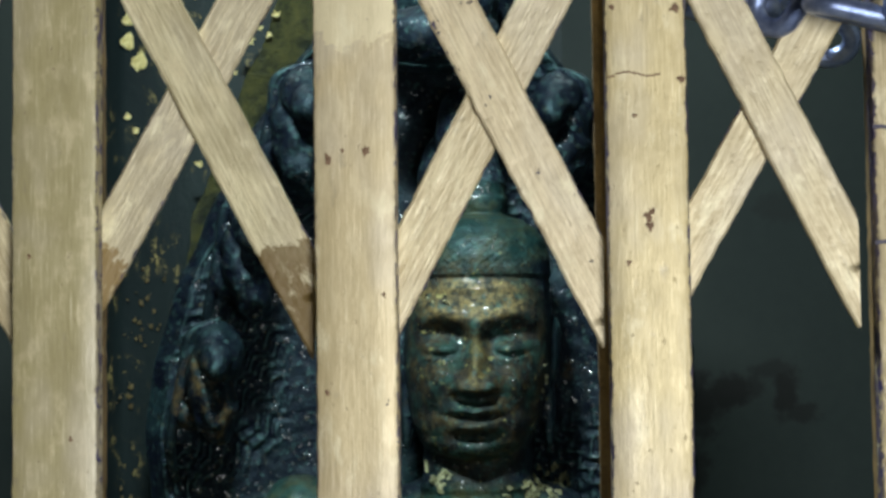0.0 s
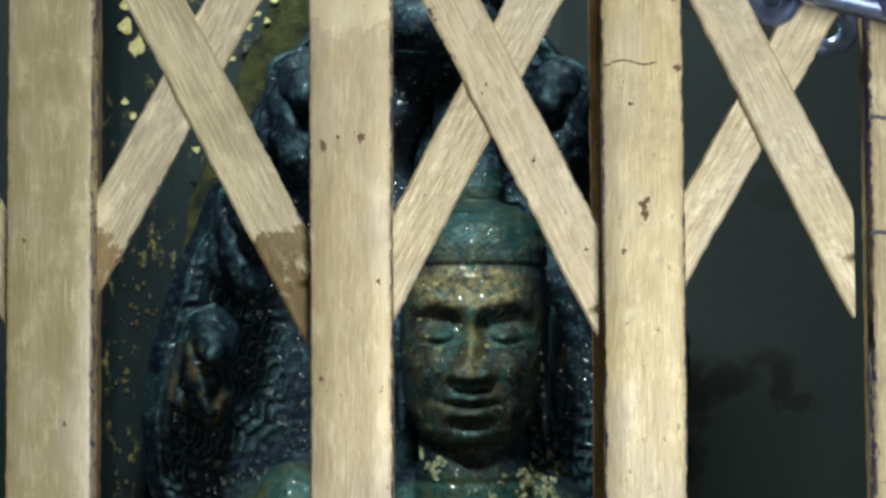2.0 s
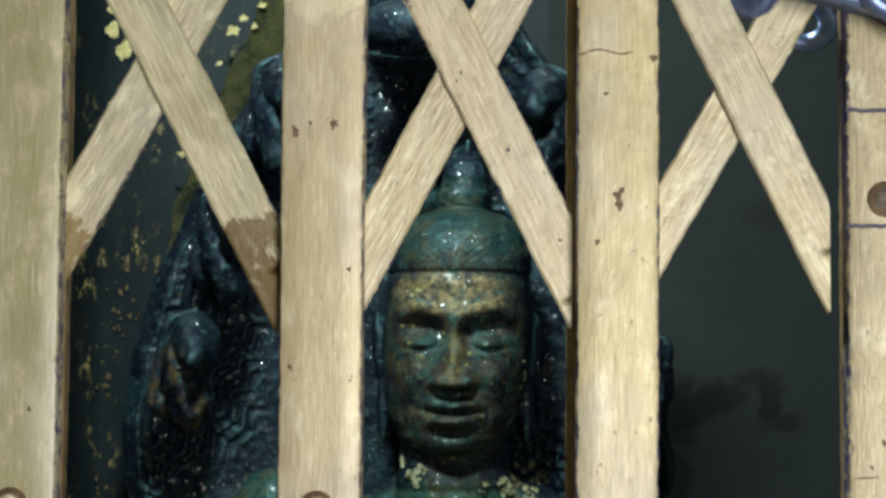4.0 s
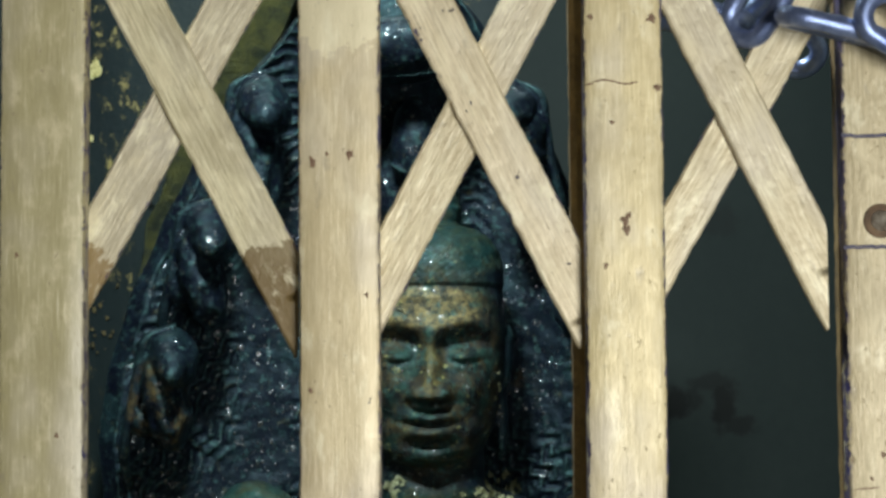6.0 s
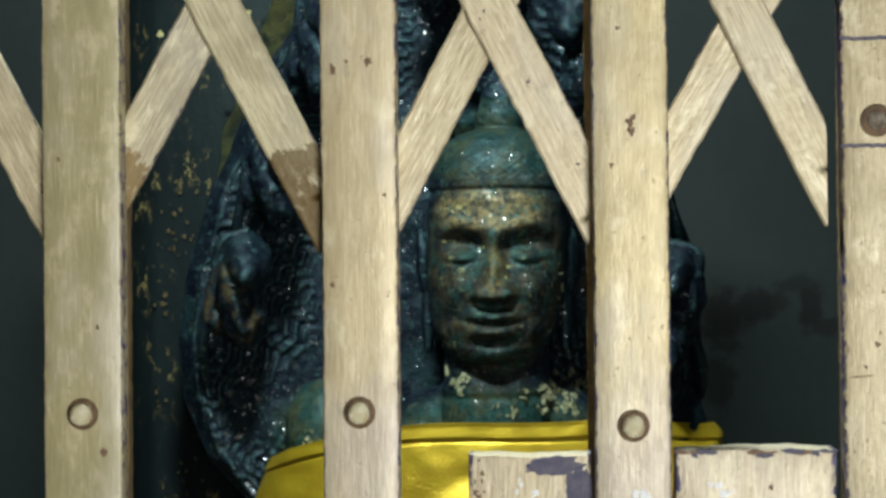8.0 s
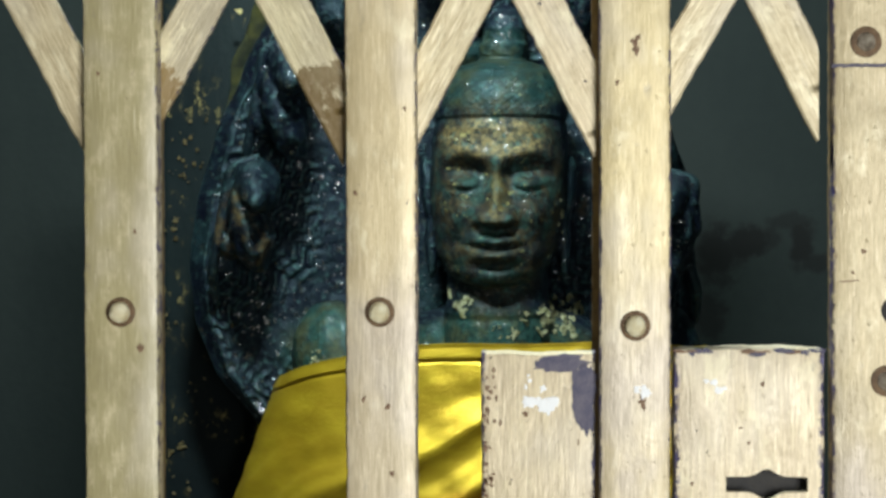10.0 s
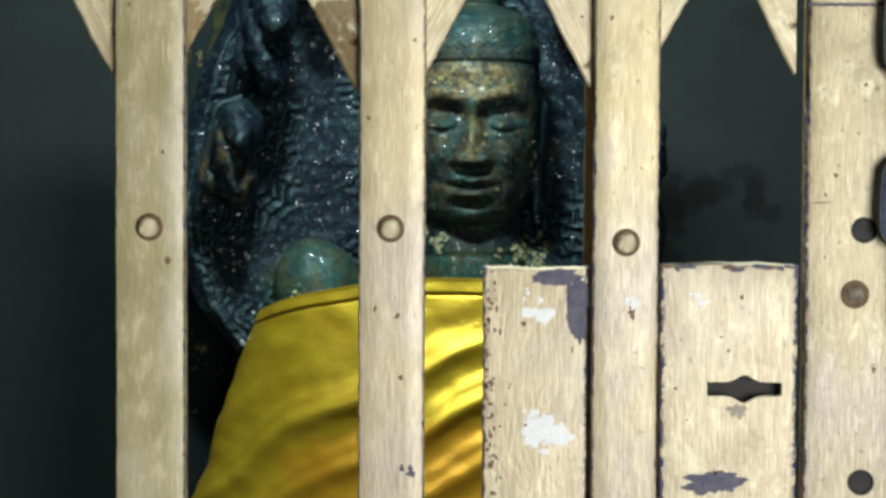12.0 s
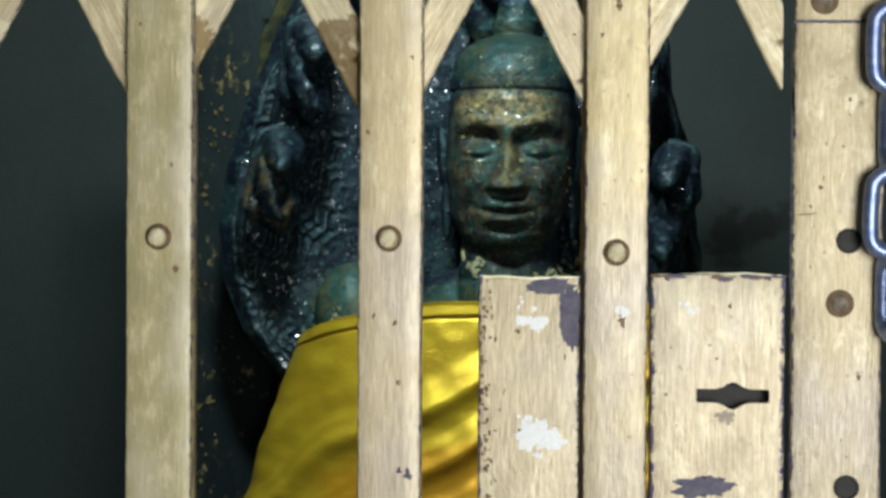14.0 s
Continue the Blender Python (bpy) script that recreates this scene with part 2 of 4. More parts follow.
def bronze_material():
    """Near-black lacquered bronze, teal where it stands proud, rubbed ochre and gilded on the face, with a wet sparkle."""
    n = Nodes("patinated_bronze")
    o = n.mapped((1, 1, 1))
    big = n.noise(o, 22.0, 4, 0.6)
    mid = n.noise(o, 75.0, 5, 0.65)
    fine = n.noise(o, 420.0, 4, 0.6)
    blotch = n.noise(n.mapped((1, 1, 1), shift=(5, 2, 7)), 48.0, 6, 0.7)
    sep = n.add("ShaderNodeSeparateXYZ", Vector=n.coord.outputs["Object"])

    def ball(cx, cy, cz, rx, ry, rz, soft=0.6, hard=1.5):
        total = None
        for socket, c, r in ((0, cx, rx), (1, cy, ry), (2, cz, rz)):
            d = n.math("POWER", n.math("DIVIDE", n.math("SUBTRACT", sep.outputs[socket], c), r), 2.0)
            total = d if total is None else n.math("ADD", total, d)
        return n.ramp(total, hard, soft)
    colour = n.mix(n.ramp(mid, 0.40, 0.66), (0.0024, 0.0031, 0.0088), (0.0050, 0.0092, 0.0158))
    colour = n.mix(n.math("MULTIPLY", n.ramp(big, 0.52, 0.70), 0.5), colour, (0.012, 0.034, 0.034))
    # verdigris worn through on ridges and knobs
    shape = n.tree.nodes.new("ShaderNodeNewGeometry")
    proud = n.ramp(shape.outputs["Pointiness"], 0.505, 0.56)
    colour = n.mix(n.math("MULTIPLY", proud, 0.6), colour, (0.040, 0.085, 0.082))
    cap = ball(0.022, 0.665, 0.140, 0.058, 0.070, 0.034, 0.8, 1.2)
    shoulder = n.math("MAXIMUM", ball(-0.105, 0.68, -0.068, 0.055, 0.08, 0.045, 0.5, 1.3), ball(0.02, 0.64, -0.06, 0.10, 0.06, 0.03, 0.5, 1.3))
    green = n.mix(n.ramp(blotch, 0.42, 0.60), n.mix(shoulder, (0.008, 0.028, 0.025), (0.020, 0.062, 0.050)), n.mix(shoulder, (0.030, 0.040, 0.020), (0.062, 0.072, 0.034)))
    colour = n.mix(n.math("MULTIPLY", n.math("MAXIMUM", cap, shoulder), 0.8), colour, green)
    # the face has been rubbed and gilded by hand
    face = ball(0.021, 0.625, 0.045, 0.060, 0.055, 0.072)
    rub = n.math("MULTIPLY", face, n.math("ADD", 0.25, n.math("MULTIPLY", 0.75, n.ramp(n.math("ADD", n.math("MULTIPLY", mid, 0.5), n.math("MULTIPLY", blotch, 0.5)), 0.42, 0.56))))
    colour = n.mix(n.math("MULTIPLY", rub, 0.85), colour, (0.056, 0.042, 0.016))
    teal = n.math("MULTIPLY", face, n.ramp(n.noise(n.mapped((1, 1, 1), shift=(1, 6, 3)), 62.0, 6, 0.7), 0.47, 0.58))
    colour = n.mix(n.math("MULTIPLY", teal, 0.8), colour, (0.015, 0.048, 0.038))
    stain = n.math("MULTIPLY", face, n.ramp(n.noise(n.mapped((1, 1, 1), shift=(8, 3, 3)), 85.0, 6, 0.72), 0.51, 0.60))
    colour = n.mix(n.math("MULTIPLY", stain, 0.8), colour, (0.006, 0.008, 0.009))
    brow = ball(0.018, 0.625, 0.0915, 0.043, 0.06, 0.0150, 0.55, 1.25)
    gilding = n.math("MULTIPLY", brow, n.ramp(n.noise(o, 120.0, 6, 0.72), 0.40, 0.56))
    colour = n.mix(n.math("MULTIPLY", gilding, 0.8), colour, (0.19, 0.145, 0.060))
    ridge = ball(0.0225, 0.607, 0.050, 0.0075, 0.03, 0.022, 0.4, 1.2)
    colour = n.mix(n.math("MULTIPLY", n.math("MULTIPLY", ridge, n.ramp(mid, 0.38, 0.56)), 0.6), colour, (0.12, 0.092, 0.030))
    flecks = n.math("MULTIPLY", n.ramp(n.noise(o, 110.0, 6, 0.75), 0.600, 0.66), n.math("ADD", n.math("MULTIPLY", face, 0.7), 0.10))
    colour = n.mix(flecks, colour, (0.34, 0.32, 0.12))
    gold = n.math("MULTIPLY", n.math("MAXIMUM", ball(-0.168, 0.66, 0.020, 0.022, 0.06, 0.035), ball(0.087, 0.68, 0.043, 0.014, 0.06, 0.012)), n.ramp(blotch, 0.46, 0.60))
    colour = n.mix(n.math("MULTIPLY", gold, 0.7), colour, (0.11, 0.075, 0.026))
    dull = n.ramp(n.noise(n.mapped((1, 1, 1), shift=(2, 2, 6)), 250.0, 5, 0.7), 0.46, 0.60)
    colour = n.mix(n.math("MULTIPLY", dull, 0.6), colour, (0.005, 0.008, 0.009))
    # small teal specks that put part of the sparkle into the colour
    glint_specks = n.ramp(n.noise(n.mapped((1, 1, 1), shift=(7, 7, 1)), 190.0, 5, 0.75), 0.555, 0.62)
    colour = n.mix(n.math("MULTIPLY", glint_specks, 0.5), colour, (0.045, 0.098, 0.090))
    rough = n.math("ADD", n.math("ADD", n.math("MULTIPLY", mid, 0.3), n.math("MULTIPLY", face, 0.16)), 0.30)
    wild = n.math("SUBTRACT", 1.0, n.math("MULTIPLY", n.math("MAXIMUM", face, cap), 0.75))
    crust = n.math("MULTIPLY", n.math("ADD", n.math("ADD", mid, n.math("MULTIPLY", blotch, 0.6)), n.math("MULTIPLY", n.noise(o, 190.0, 4, 0.6), 0.5)), wild)
    soft = n.bump(n.math("ADD", crust, n.math("MULTIPLY", mid, 0.3)), 0.30, 0.0045)
    normal = n.bump(fine, 0.6, 0.0012, soft)
    # drops of lacquer of two sizes
    drops = lacquer = None
    for scale, reach, tall, shift in ((85.0, 0.24, 1.0, (2, 8, 5)), (150.0, 0.26, 0.5, (6, 1, 9)), (210.0, 0.24, 0.4, (1, 3, 2))):
        beads = n.tree.nodes.new("ShaderNodeTexVoronoi")
        n.put(beads.inputs["Vector"], n.mapped((1, 1, 1), shift=shift))
        beads.inputs["Scale"].default_value = scale
        spot = n.ramp(beads.outputs["Distance"], reach, reach - 0.04)
        dome = n.math("MULTIPLY", n.math("POWER", n.math("MINIMUM", beads.outputs["Distance"], reach), 2.0), -tall)
        drops = spot if drops is None else n.math("MAXIMUM", drops, spot)
        lacquer = dome if lacquer is None else n.math("ADD", lacquer, dome)
    wet = n.math("MULTIPLY", drops, n.ramp(n.noise(n.mapped((1, 1, 1), shift=(4, 4, 0)), 60.0, 4, 0.65), 0.43, 0.53))
    return n.finish(colour, rough, 0.05, normal, Specular_IOR_Level=0.24, Specular_Tint=(0.50, 0.72, 0.82, 1), Coat_Weight=wet, Coat_IOR=2.0, Coat_Roughness=0.15, Coat_Normal=n.bump(lacquer, 1.0, 0.0095, soft))


BRONZE = bronze_material()


def cloth_material():
    """Olive-yellow satin, the folds' orange shading put into its colour, and a metal thread's sheen."""
    n = Nodes("yellow_satin")
    weave = n.noise(n.mapped((900, 900, 2600)), 1.0, 2, 0.5)
    slub = n.noise(n.mapped((20, 20, 60)), 1.0, 4, 0.6)
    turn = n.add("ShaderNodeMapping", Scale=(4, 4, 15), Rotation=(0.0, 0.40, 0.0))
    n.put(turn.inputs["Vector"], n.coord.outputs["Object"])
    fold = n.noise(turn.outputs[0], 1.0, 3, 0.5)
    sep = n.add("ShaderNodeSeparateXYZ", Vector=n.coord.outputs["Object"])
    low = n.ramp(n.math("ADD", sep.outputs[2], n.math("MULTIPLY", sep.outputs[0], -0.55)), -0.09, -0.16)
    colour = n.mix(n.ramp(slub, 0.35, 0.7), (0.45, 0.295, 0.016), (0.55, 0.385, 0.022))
    # satin shading painted in: orange along the folds, more of it low down
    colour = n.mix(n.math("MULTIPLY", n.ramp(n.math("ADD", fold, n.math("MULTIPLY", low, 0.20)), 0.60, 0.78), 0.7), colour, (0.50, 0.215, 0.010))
    thread = n.noise(n.mapped((260, 260, 420)), 1.0, 3, 0.6)
    return n.finish(colour, n.math("ADD", n.math("MULTIPLY", slub, 0.25), 0.28), 0.6, n.bump(weave, 0.45, 0.0004, n.bump(thread, 0.5, 0.0006)))


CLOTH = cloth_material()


def board_material():
    n = Nodes("dark_green_lacquer")
    big = n.noise(n.mapped((8, 8, 3)), 1.0, 5, 0.6)
    fine = n.noise(n.mapped((140, 140, 90)), 1.0, 5, 0.65)
    flake = n.ramp(n.noise(n.mapped((85, 85, 60)), 1.0, 7, 0.8), 0.53, 0.60)
    colour = n.mix(n.ramp(big, 0.35, 0.65), (0.0036, 0.0070, 0.0080), (0.0075, 0.0135, 0.0138))
    colour = n.mix(n.math("MULTIPLY", n.math("MULTIPLY", flake, n.ramp(fine, 0.40, 0.54)), n.ramp(n.noise(n.mapped((20, 20, 13)), 1.0, 3, 0.6), 0.47, 0.58)), colour, (0.20, 0.16, 0.06))
    return n.finish(colour, 0.62, 0.0, n.bump(fine, 0.4, 0.002), Specular_IOR_Level=0.15)


BOARD = board_material()


# ---- mesh helpers ----
def link_mesh(name, bm, material, smooth=True):
    bmesh.ops.recalc_face_normals(bm, faces=bm.faces)
    me = bpy.data.meshes.new(name)
    bm.to_mesh(me)
    bm.free()
    me.materials.append(material)
    if smooth:
        me.shade_smooth()
        me.set_sharp_from_angle(angle=radians(38))
    return new(name, me)


def part(name, bm, material, parent, label="", smooth=True):
    ob = link_mesh(name, bm, material, smooth)
    ob.parent = parent
    if label:
        tagged(ob, label)
    return ob


def thing(name, label, category, group="", at=(0, 0, 0)):
    ob = new(name)
    ob.location = at
    return tagged(ob, label, category, group)


def grid_mesh(bm, rows, closed_u=False, cap=False):
    """Faces over rows of points."""
    vs = [[bm.verts.new(p) for p in r] for r in rows]
    n = len(vs[0])
    for a, b in zip(vs, vs[1:]):
        for i in range(n if closed_u else n - 1):
            j = (i + 1) % n
            bm.faces.new((a[i], a[j], b[j], b[i]))
    if cap:
        bm.faces.new(vs[0])
        bm.faces.new(vs[-1][::-1])
    return vs


def box(bm, x0, x1, y0, y1, z0, z1, bevel=0.0):
    made = bmesh.ops.create_cube(bm, size=1.0)["verts"]
    for v in made:
        v.co = Vector(((x0 + x1) / 2 + v.co.x * (x1 - x0), (y0 + y1) / 2 + v.co.y * (y1 - y0), (z0 + z1) / 2 + v.co.z * (z1 - z0)))
    if bevel:
        edges = list({e for v in made for e in v.link_edges})
        bmesh.ops.bevel(bm, geom=edges, offset=bevel, segments=2, affect="EDGES")


def lathe(bm, profile, m, seg=20):
    """A turned shape: (radius, height) rows about the local z axis, set by m."""
    rows = [[m @ Vector((r * math.cos(2 * math.pi * i / seg), r * math.sin(2 * math.pi * i / seg), h)) for i in range(seg)] for r, h in profile]
    grid_mesh(bm, rows, True, True)


def noisy(p, scale, amount):
    return noise.noise(Vector(p) * scale) * amount


def bell(v, c, s):
    return math.exp(-((v - c) / s) ** 2)


# ---- the setting ----
def structure(name, boxes, material, label, bevel=0.0):
    bm = bmesh.new()
    for b in boxes:
        box(bm, *b, bevel)
    return tagged(link_mesh(name, bm, material, False), label, name.split("_")[0], kind="structure")


structure("floor", [(-1.6, 1.6, -2.7, 2.0, -1.0, -0.9)], PLASTER, "plain grey cement floor of the shrine")
structure("ceiling", [(-1.6, 1.6, -2.7, 2.0, 1.6, 1.7)], PLASTER, "plain pale ceiling above the shrine")
structure("wall_north", [(-1.4, 1.4, 1.9, 2.0, -0.9, 1.6)], WALL, "dark grey-green painted wall with damp stains")
structure("wall_east", [(1.4, 1.5, -2.6, 2.0, -0.9, 1.6)], WALL, "dark grey-green painted side wall")
structure("wall_west", [(-1.5, -1.4, -2.6, 2.0, -0.9, 1.6)], WALL, "dark grey-green painted side wall")
structure("wall_south", [(-1.5, 1.5, -2.7, -2.6, -0.9, 1.6)], PLASTER, "plain plastered wall facing the gate")
# unseen closing wall; its right piece keeps the front light off the statue
structure("wall_gateway", [(-1.398, -0.80, -0.02, 0.06, -0.898, 1.598), (0.232, 1.398, -0.02, 0.06, -0.898, 1.598), (-0.798, 0.230, -0.018, 0.058, 0.80, 1.596)], PLASTER, "unseen plain gateway round the folding gate, blocking front light on the right")
structure("ledge", [(-0.45, 0.45, 0.45, 1.00, -0.899, -0.42)], WALL, "dark painted altar ledge under the statue")


# ---- the folding gate ----
BAR_LOW, BAR_HIGH = -0.89, 0.79
PITCH = ((-0.194, 0.0275), (-0.097, 0.028), (0.0005, 0.0265), (0.094, 0.026), (0.1835, 0.0365))
gate = thing("folding_gate", "collapsible steel gate in chipped gold paint", "gate", at=(0, 0, BAR_LOW))


def heights(low, high, fine_low, fine_high, coarse, fine):
    z, out = low, []
    while z < high:
        out.append(z)
        z += fine if fine_low < z < fine_high else coarse
    return out + [high]


def channel(width, front, back, seed, ragged=0.00035):
    """A steel channel, its web at front, with rounded, slightly ragged arrises."""
    bm = bmesh.new()
    h, s, t = width / 2, math.copysign(1, back - front), 0.0022
    prof = [(-h, back), (-h, front + s * 0.0018), (-h + 0.0005, front + s * 0.0006), (-h + 0.0018, front), (-h * 0.4, front), (h * 0.4, front), (h - 0.0018, front),
            (h - 0.0005, front + s * 0.0006), (h, front + s * 0.0018), (h, back), (h - t, back), (h - t, front + s * t), (-h + t, front + s * t), (-h + t, back)]
    rows = []
    for z in heights(BAR_LOW, BAR_HIGH, -0.13, 0.22, 0.05, 0.0022):
        row = []
        for i, (x, y) in enumerate(prof):
            side = math.copysign(1, x)
            wob = noisy((seed + side * 3, 0, z), 260, ragged) + noisy((seed + side * 5, 2, z), 60, ragged)
            slow = noisy((seed + 9, side, z), 9, 0.0005)
            row.append((x + slow + (wob if i in (1, 2, 3, 6, 7, 8) else 0), y, z - BAR_LOW))
        rows.append(row)
    grid_mesh(bm, rows, True, True)
    return bm


def rivet_mesh(r, proud):
    bm = bmesh.new()
    m = Matrix.Rotation(radians(90), 4, "X")
    lathe(bm, [(r * 0.5, -0.003), (r, -0.001), (r, proud * 0.35), (r * 0.9, proud * 0.75), (r * 0.62, proud), (r * 0.2, proud * 1.05)], m, 22)
    for v in bm.verts:
        v.co += Vector((noisy(v.co, 400, 0.0004), 0, noisy(v.co + Vector((5, 5, 5)), 400, 0.0004)))
    return bm


def washer_mesh(r):
    bm = bmesh.new()
    lathe(bm, [(r * 0.7, -0.0004), (r, -0.0002), (r * 0.97, 0.0005), (r * 0.8, 0.0007)], Matrix.Rotation(radians(90), 4, "X"), 22)
    return bm


def patch_mesh(rx, rz, seed, rag=0.45, thick=0.00012, n=72):
    """A thin flake of paint with a torn outline."""
    bm = bmesh.new()
    rim = []
    for i in range(n):
        a = 2 * math.pi * i / n
        k = 1 + rag * noise.noise(Vector((math.cos(a) * 1.3 + seed, math.sin(a) * 1.3, seed))) + rag * 0.5 * noise.noise(Vector((math.cos(a) * 4 + seed, math.sin(a) * 4, 3))) + rag * 0.35 * noise.noise(Vector((math.cos(a) * 12 + seed, math.sin(a) * 12, 7)))
        rim.append((rx * k * math.cos(a), rz * k * math.sin(a)))
    rows = [[(x * s, y, z * s) for x, z in rim] for s, y in ((1.02, 0.0003), (1.0, -thick * 0.7), (0.9, -thick), (0.4, -thick))]
    grid_mesh(bm, rows, True, True)
    return bm


def put_patch(x, y, z, rx, rz, seed, material, label="", rag=0.5, tilt=0, square=1.0):
    bm = patch_mesh(rx, rz, seed, rag)
    for v in bm.verts:
        v.co.x = math.copysign(abs(v.co.x / rx) ** square, v.co.x) * rx
        v.co.z = math.copysign(abs(v.co.z / rz) ** square, v.co.z) * rz
    ob = part("paint_patch", bm, material, gate, label)
    ob.matrix_basis = pose(x, y, z - BAR_LOW, 0, tilt, 0)
    return ob


bars = []
for i, (x, w) in enumerate(PITCH):
    f = part("front_bar", channel(w, 0.0, 0.0078, i * 11.0), PAINT_OLD if i < 2 else PAINT_REPAINTED if i == 2 else PAINT_STILE if i == 4 else PAINT, gate, "dull olive-gold painted bar" if i < 2 else "gold painted bar, chipped to violet undercoat")
    f.location.x = x
    bars.append(f)
    b = part("back_bar", channel(0.012 if i < 3 else w - 0.006, *((0.050, 0.042) if i < 4 else (0.026, 0.018)), i * 17.0 + 4), SHADE, gate, "inner channel, its shade put into the colour")
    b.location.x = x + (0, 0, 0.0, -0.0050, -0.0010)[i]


def strip_mesh(x0, z0, x1, z1, y, width, seed, cut_low, cut_high):
    """A flat lattice strip with rounded ends and slightly worn edges."""
    bm = bmesh.new()
    a, b = Vector((x0, 0, z0)), Vector((x1, 0, z1))
    d = (b - a).normalized()
    side = Vector((-d.z, 0, d.x))
    length, h, t = (b - a).length, width / 2, 0.003
    rows, n = [], 90
    for k in range(n + 1):
        s = -0.006 + (length + 0.012) * k / n
        end = min(1.0, math.sqrt(max(0.03, min(1, (s + 0.006) / 0.006, (length + 0.006 - s) / 0.006))))
        w0 = h * end + noisy((seed, s, 1), 220, 0.0004) + noisy((seed, s, 2), 50, 0.0005)
        w1 = h * end + noisy((seed, s, 5), 220, 0.0004) + noisy((seed, s, 6), 50, 0.0005)
        c = a + d * s
        if c.x - h * abs(side.x) > cut_high:
            break
        row = []
        for off, yy in ((-w0, y + t), (-w0, y + 0.0008), (-w0 + 0.0008, y), (-w0 * 0.3, y), (w1 * 0.3, y), (w1 - 0.0008, y), (w1, y + 0.0008), (w1, y + t)):
            p = c + side * off
            row.append((min(max(p.x, cut_low), cut_high), yy, p.z - BAR_LOW))
        rows.append(row)
    grid_mesh(bm, rows, True, True)
    return bm


def turned_strip(ob):
    """Re-seats a slanted strip so that its own z axis runs along it, for the paint's grain."""
    me = ob.data
    co = [v.co.copy() for v in me.vertices]
    d = (co[-4] - co[4])
    tilt = Matrix.Rotation(math.atan2(d.x, d.z), 4, "Y")
    mid = sum(co, Vector()) / len(co)
    me.transform(tilt.inverted() @ Matrix.Translation(-mid))
    ob.matrix_basis = Matrix.Translation(mid) @ tilt


for i, (down, up, wd, wu) in enumerate((((0.2315, 0.048), (0.056, 0.232), 0.0178, 0.0168), ((0.230, 0.0445), (0.0655, 0.2415), 0.0176, 0.0168), ((0.230, 0.047), (0.056, 0.232), 0.0172, 0.0168), ((0.2186, 0.0346), (0.0645, 0.220), 0.0166, 0.0156))):
    xa, xb = PITCH[i][0], PITCH[i + 1][0]
    edge = xb - PITCH[i + 1][1] / 2
    back = part("strip", strip_mesh(xa, up[0], xb, up[1], 0.0135, wu, i * 5.0 + 2, -9, 9), STRIP_BARE_FOOT if i == 1 else PAINT_STRIP, gate)
    front = part("strip", strip_mesh(xa, down[0], xb, down[1], 0.0095, wd, i * 5.0, -9, edge - (0.0035 if i == 3 else 0.001)), (PAINT_STRIP, STRIP_BARE, STRIP_RUBBED, PAINT_STRIP)[i], gate)
    turned_strip(back)
    turned_strip(front)

# rivets on the bars
for i, z in ((1, 0.0), (2, 0.0), (3, -0.005)):
    for name, bm, mt in (("washer", washer_mesh(0.0056), RUST), ("rivet", rivet_mesh(0.0039, 0.0046), RIVET)):
        ob = part(name, bm, mt, bars[i], "rubbed metal rivet head" if name == "rivet" else "")
        ob.location = (0.0 if i != 2 else -0.0005, -0.0003, z - BAR_LOW)
for z in (0.098, -0.025):
    for name, bm, mt in (("washer", washer_mesh(0.0057), RUST), ("rivet", rivet_mesh(0.0035, 0.0016), RIVET_WORN)):
        ob = part(name, bm, mt, bars[4], "worn rivet in a rusty ring" if name == "rivet" else "")
        ob.location = (-0.0062 if z > 0 else 0.0012, -0.0003, z - BAR_LOW)
for z in (0.0005, -0.100):
    bm = bmesh.new()
    lathe(bm, [(0.0050, -0.0006), (0.0052, 0.0004), (0.0043, 0.0005), (0.0040, -0.0002)], Matrix.Rotation(radians(90), 4, "X"), 22)
    ob = part("bolt_hole", bm, DARK, bars[4], "empty dark bolt hole")
    ob.location = (0.0045, -0.0003, z - BAR_LOW)
# strap let into the stile, between two saw cuts
for z in (0.126, 0.0895):
    bm = bmesh.new()
    rows = [[(-0.0185 + 0.037 * k / 24, y, noisy((k * 0.9, 4, z * 50), 1, 0.0007) + dz) for k in range(25)] for y, dz in ((0.0003, -0.0007), (-0.0004, -0.0005), (-0.0004, 0.0005), (0.0003, 0.0007))]
    grid_mesh(bm, rows, False, False)
    ob = part("joint", bm, VIOLET, bars[4], "dark open joint of a riveted strap")
    ob.location = (0.0, -0.0002, z - BAR_LOW)

# marks with a shape of their own: stains, cracks, bare and repainted places
STAIN = simple("brown_stain", (0.13, 0.065, 0.035), (0.26, 0.15, 0.08), 260, 0.6)
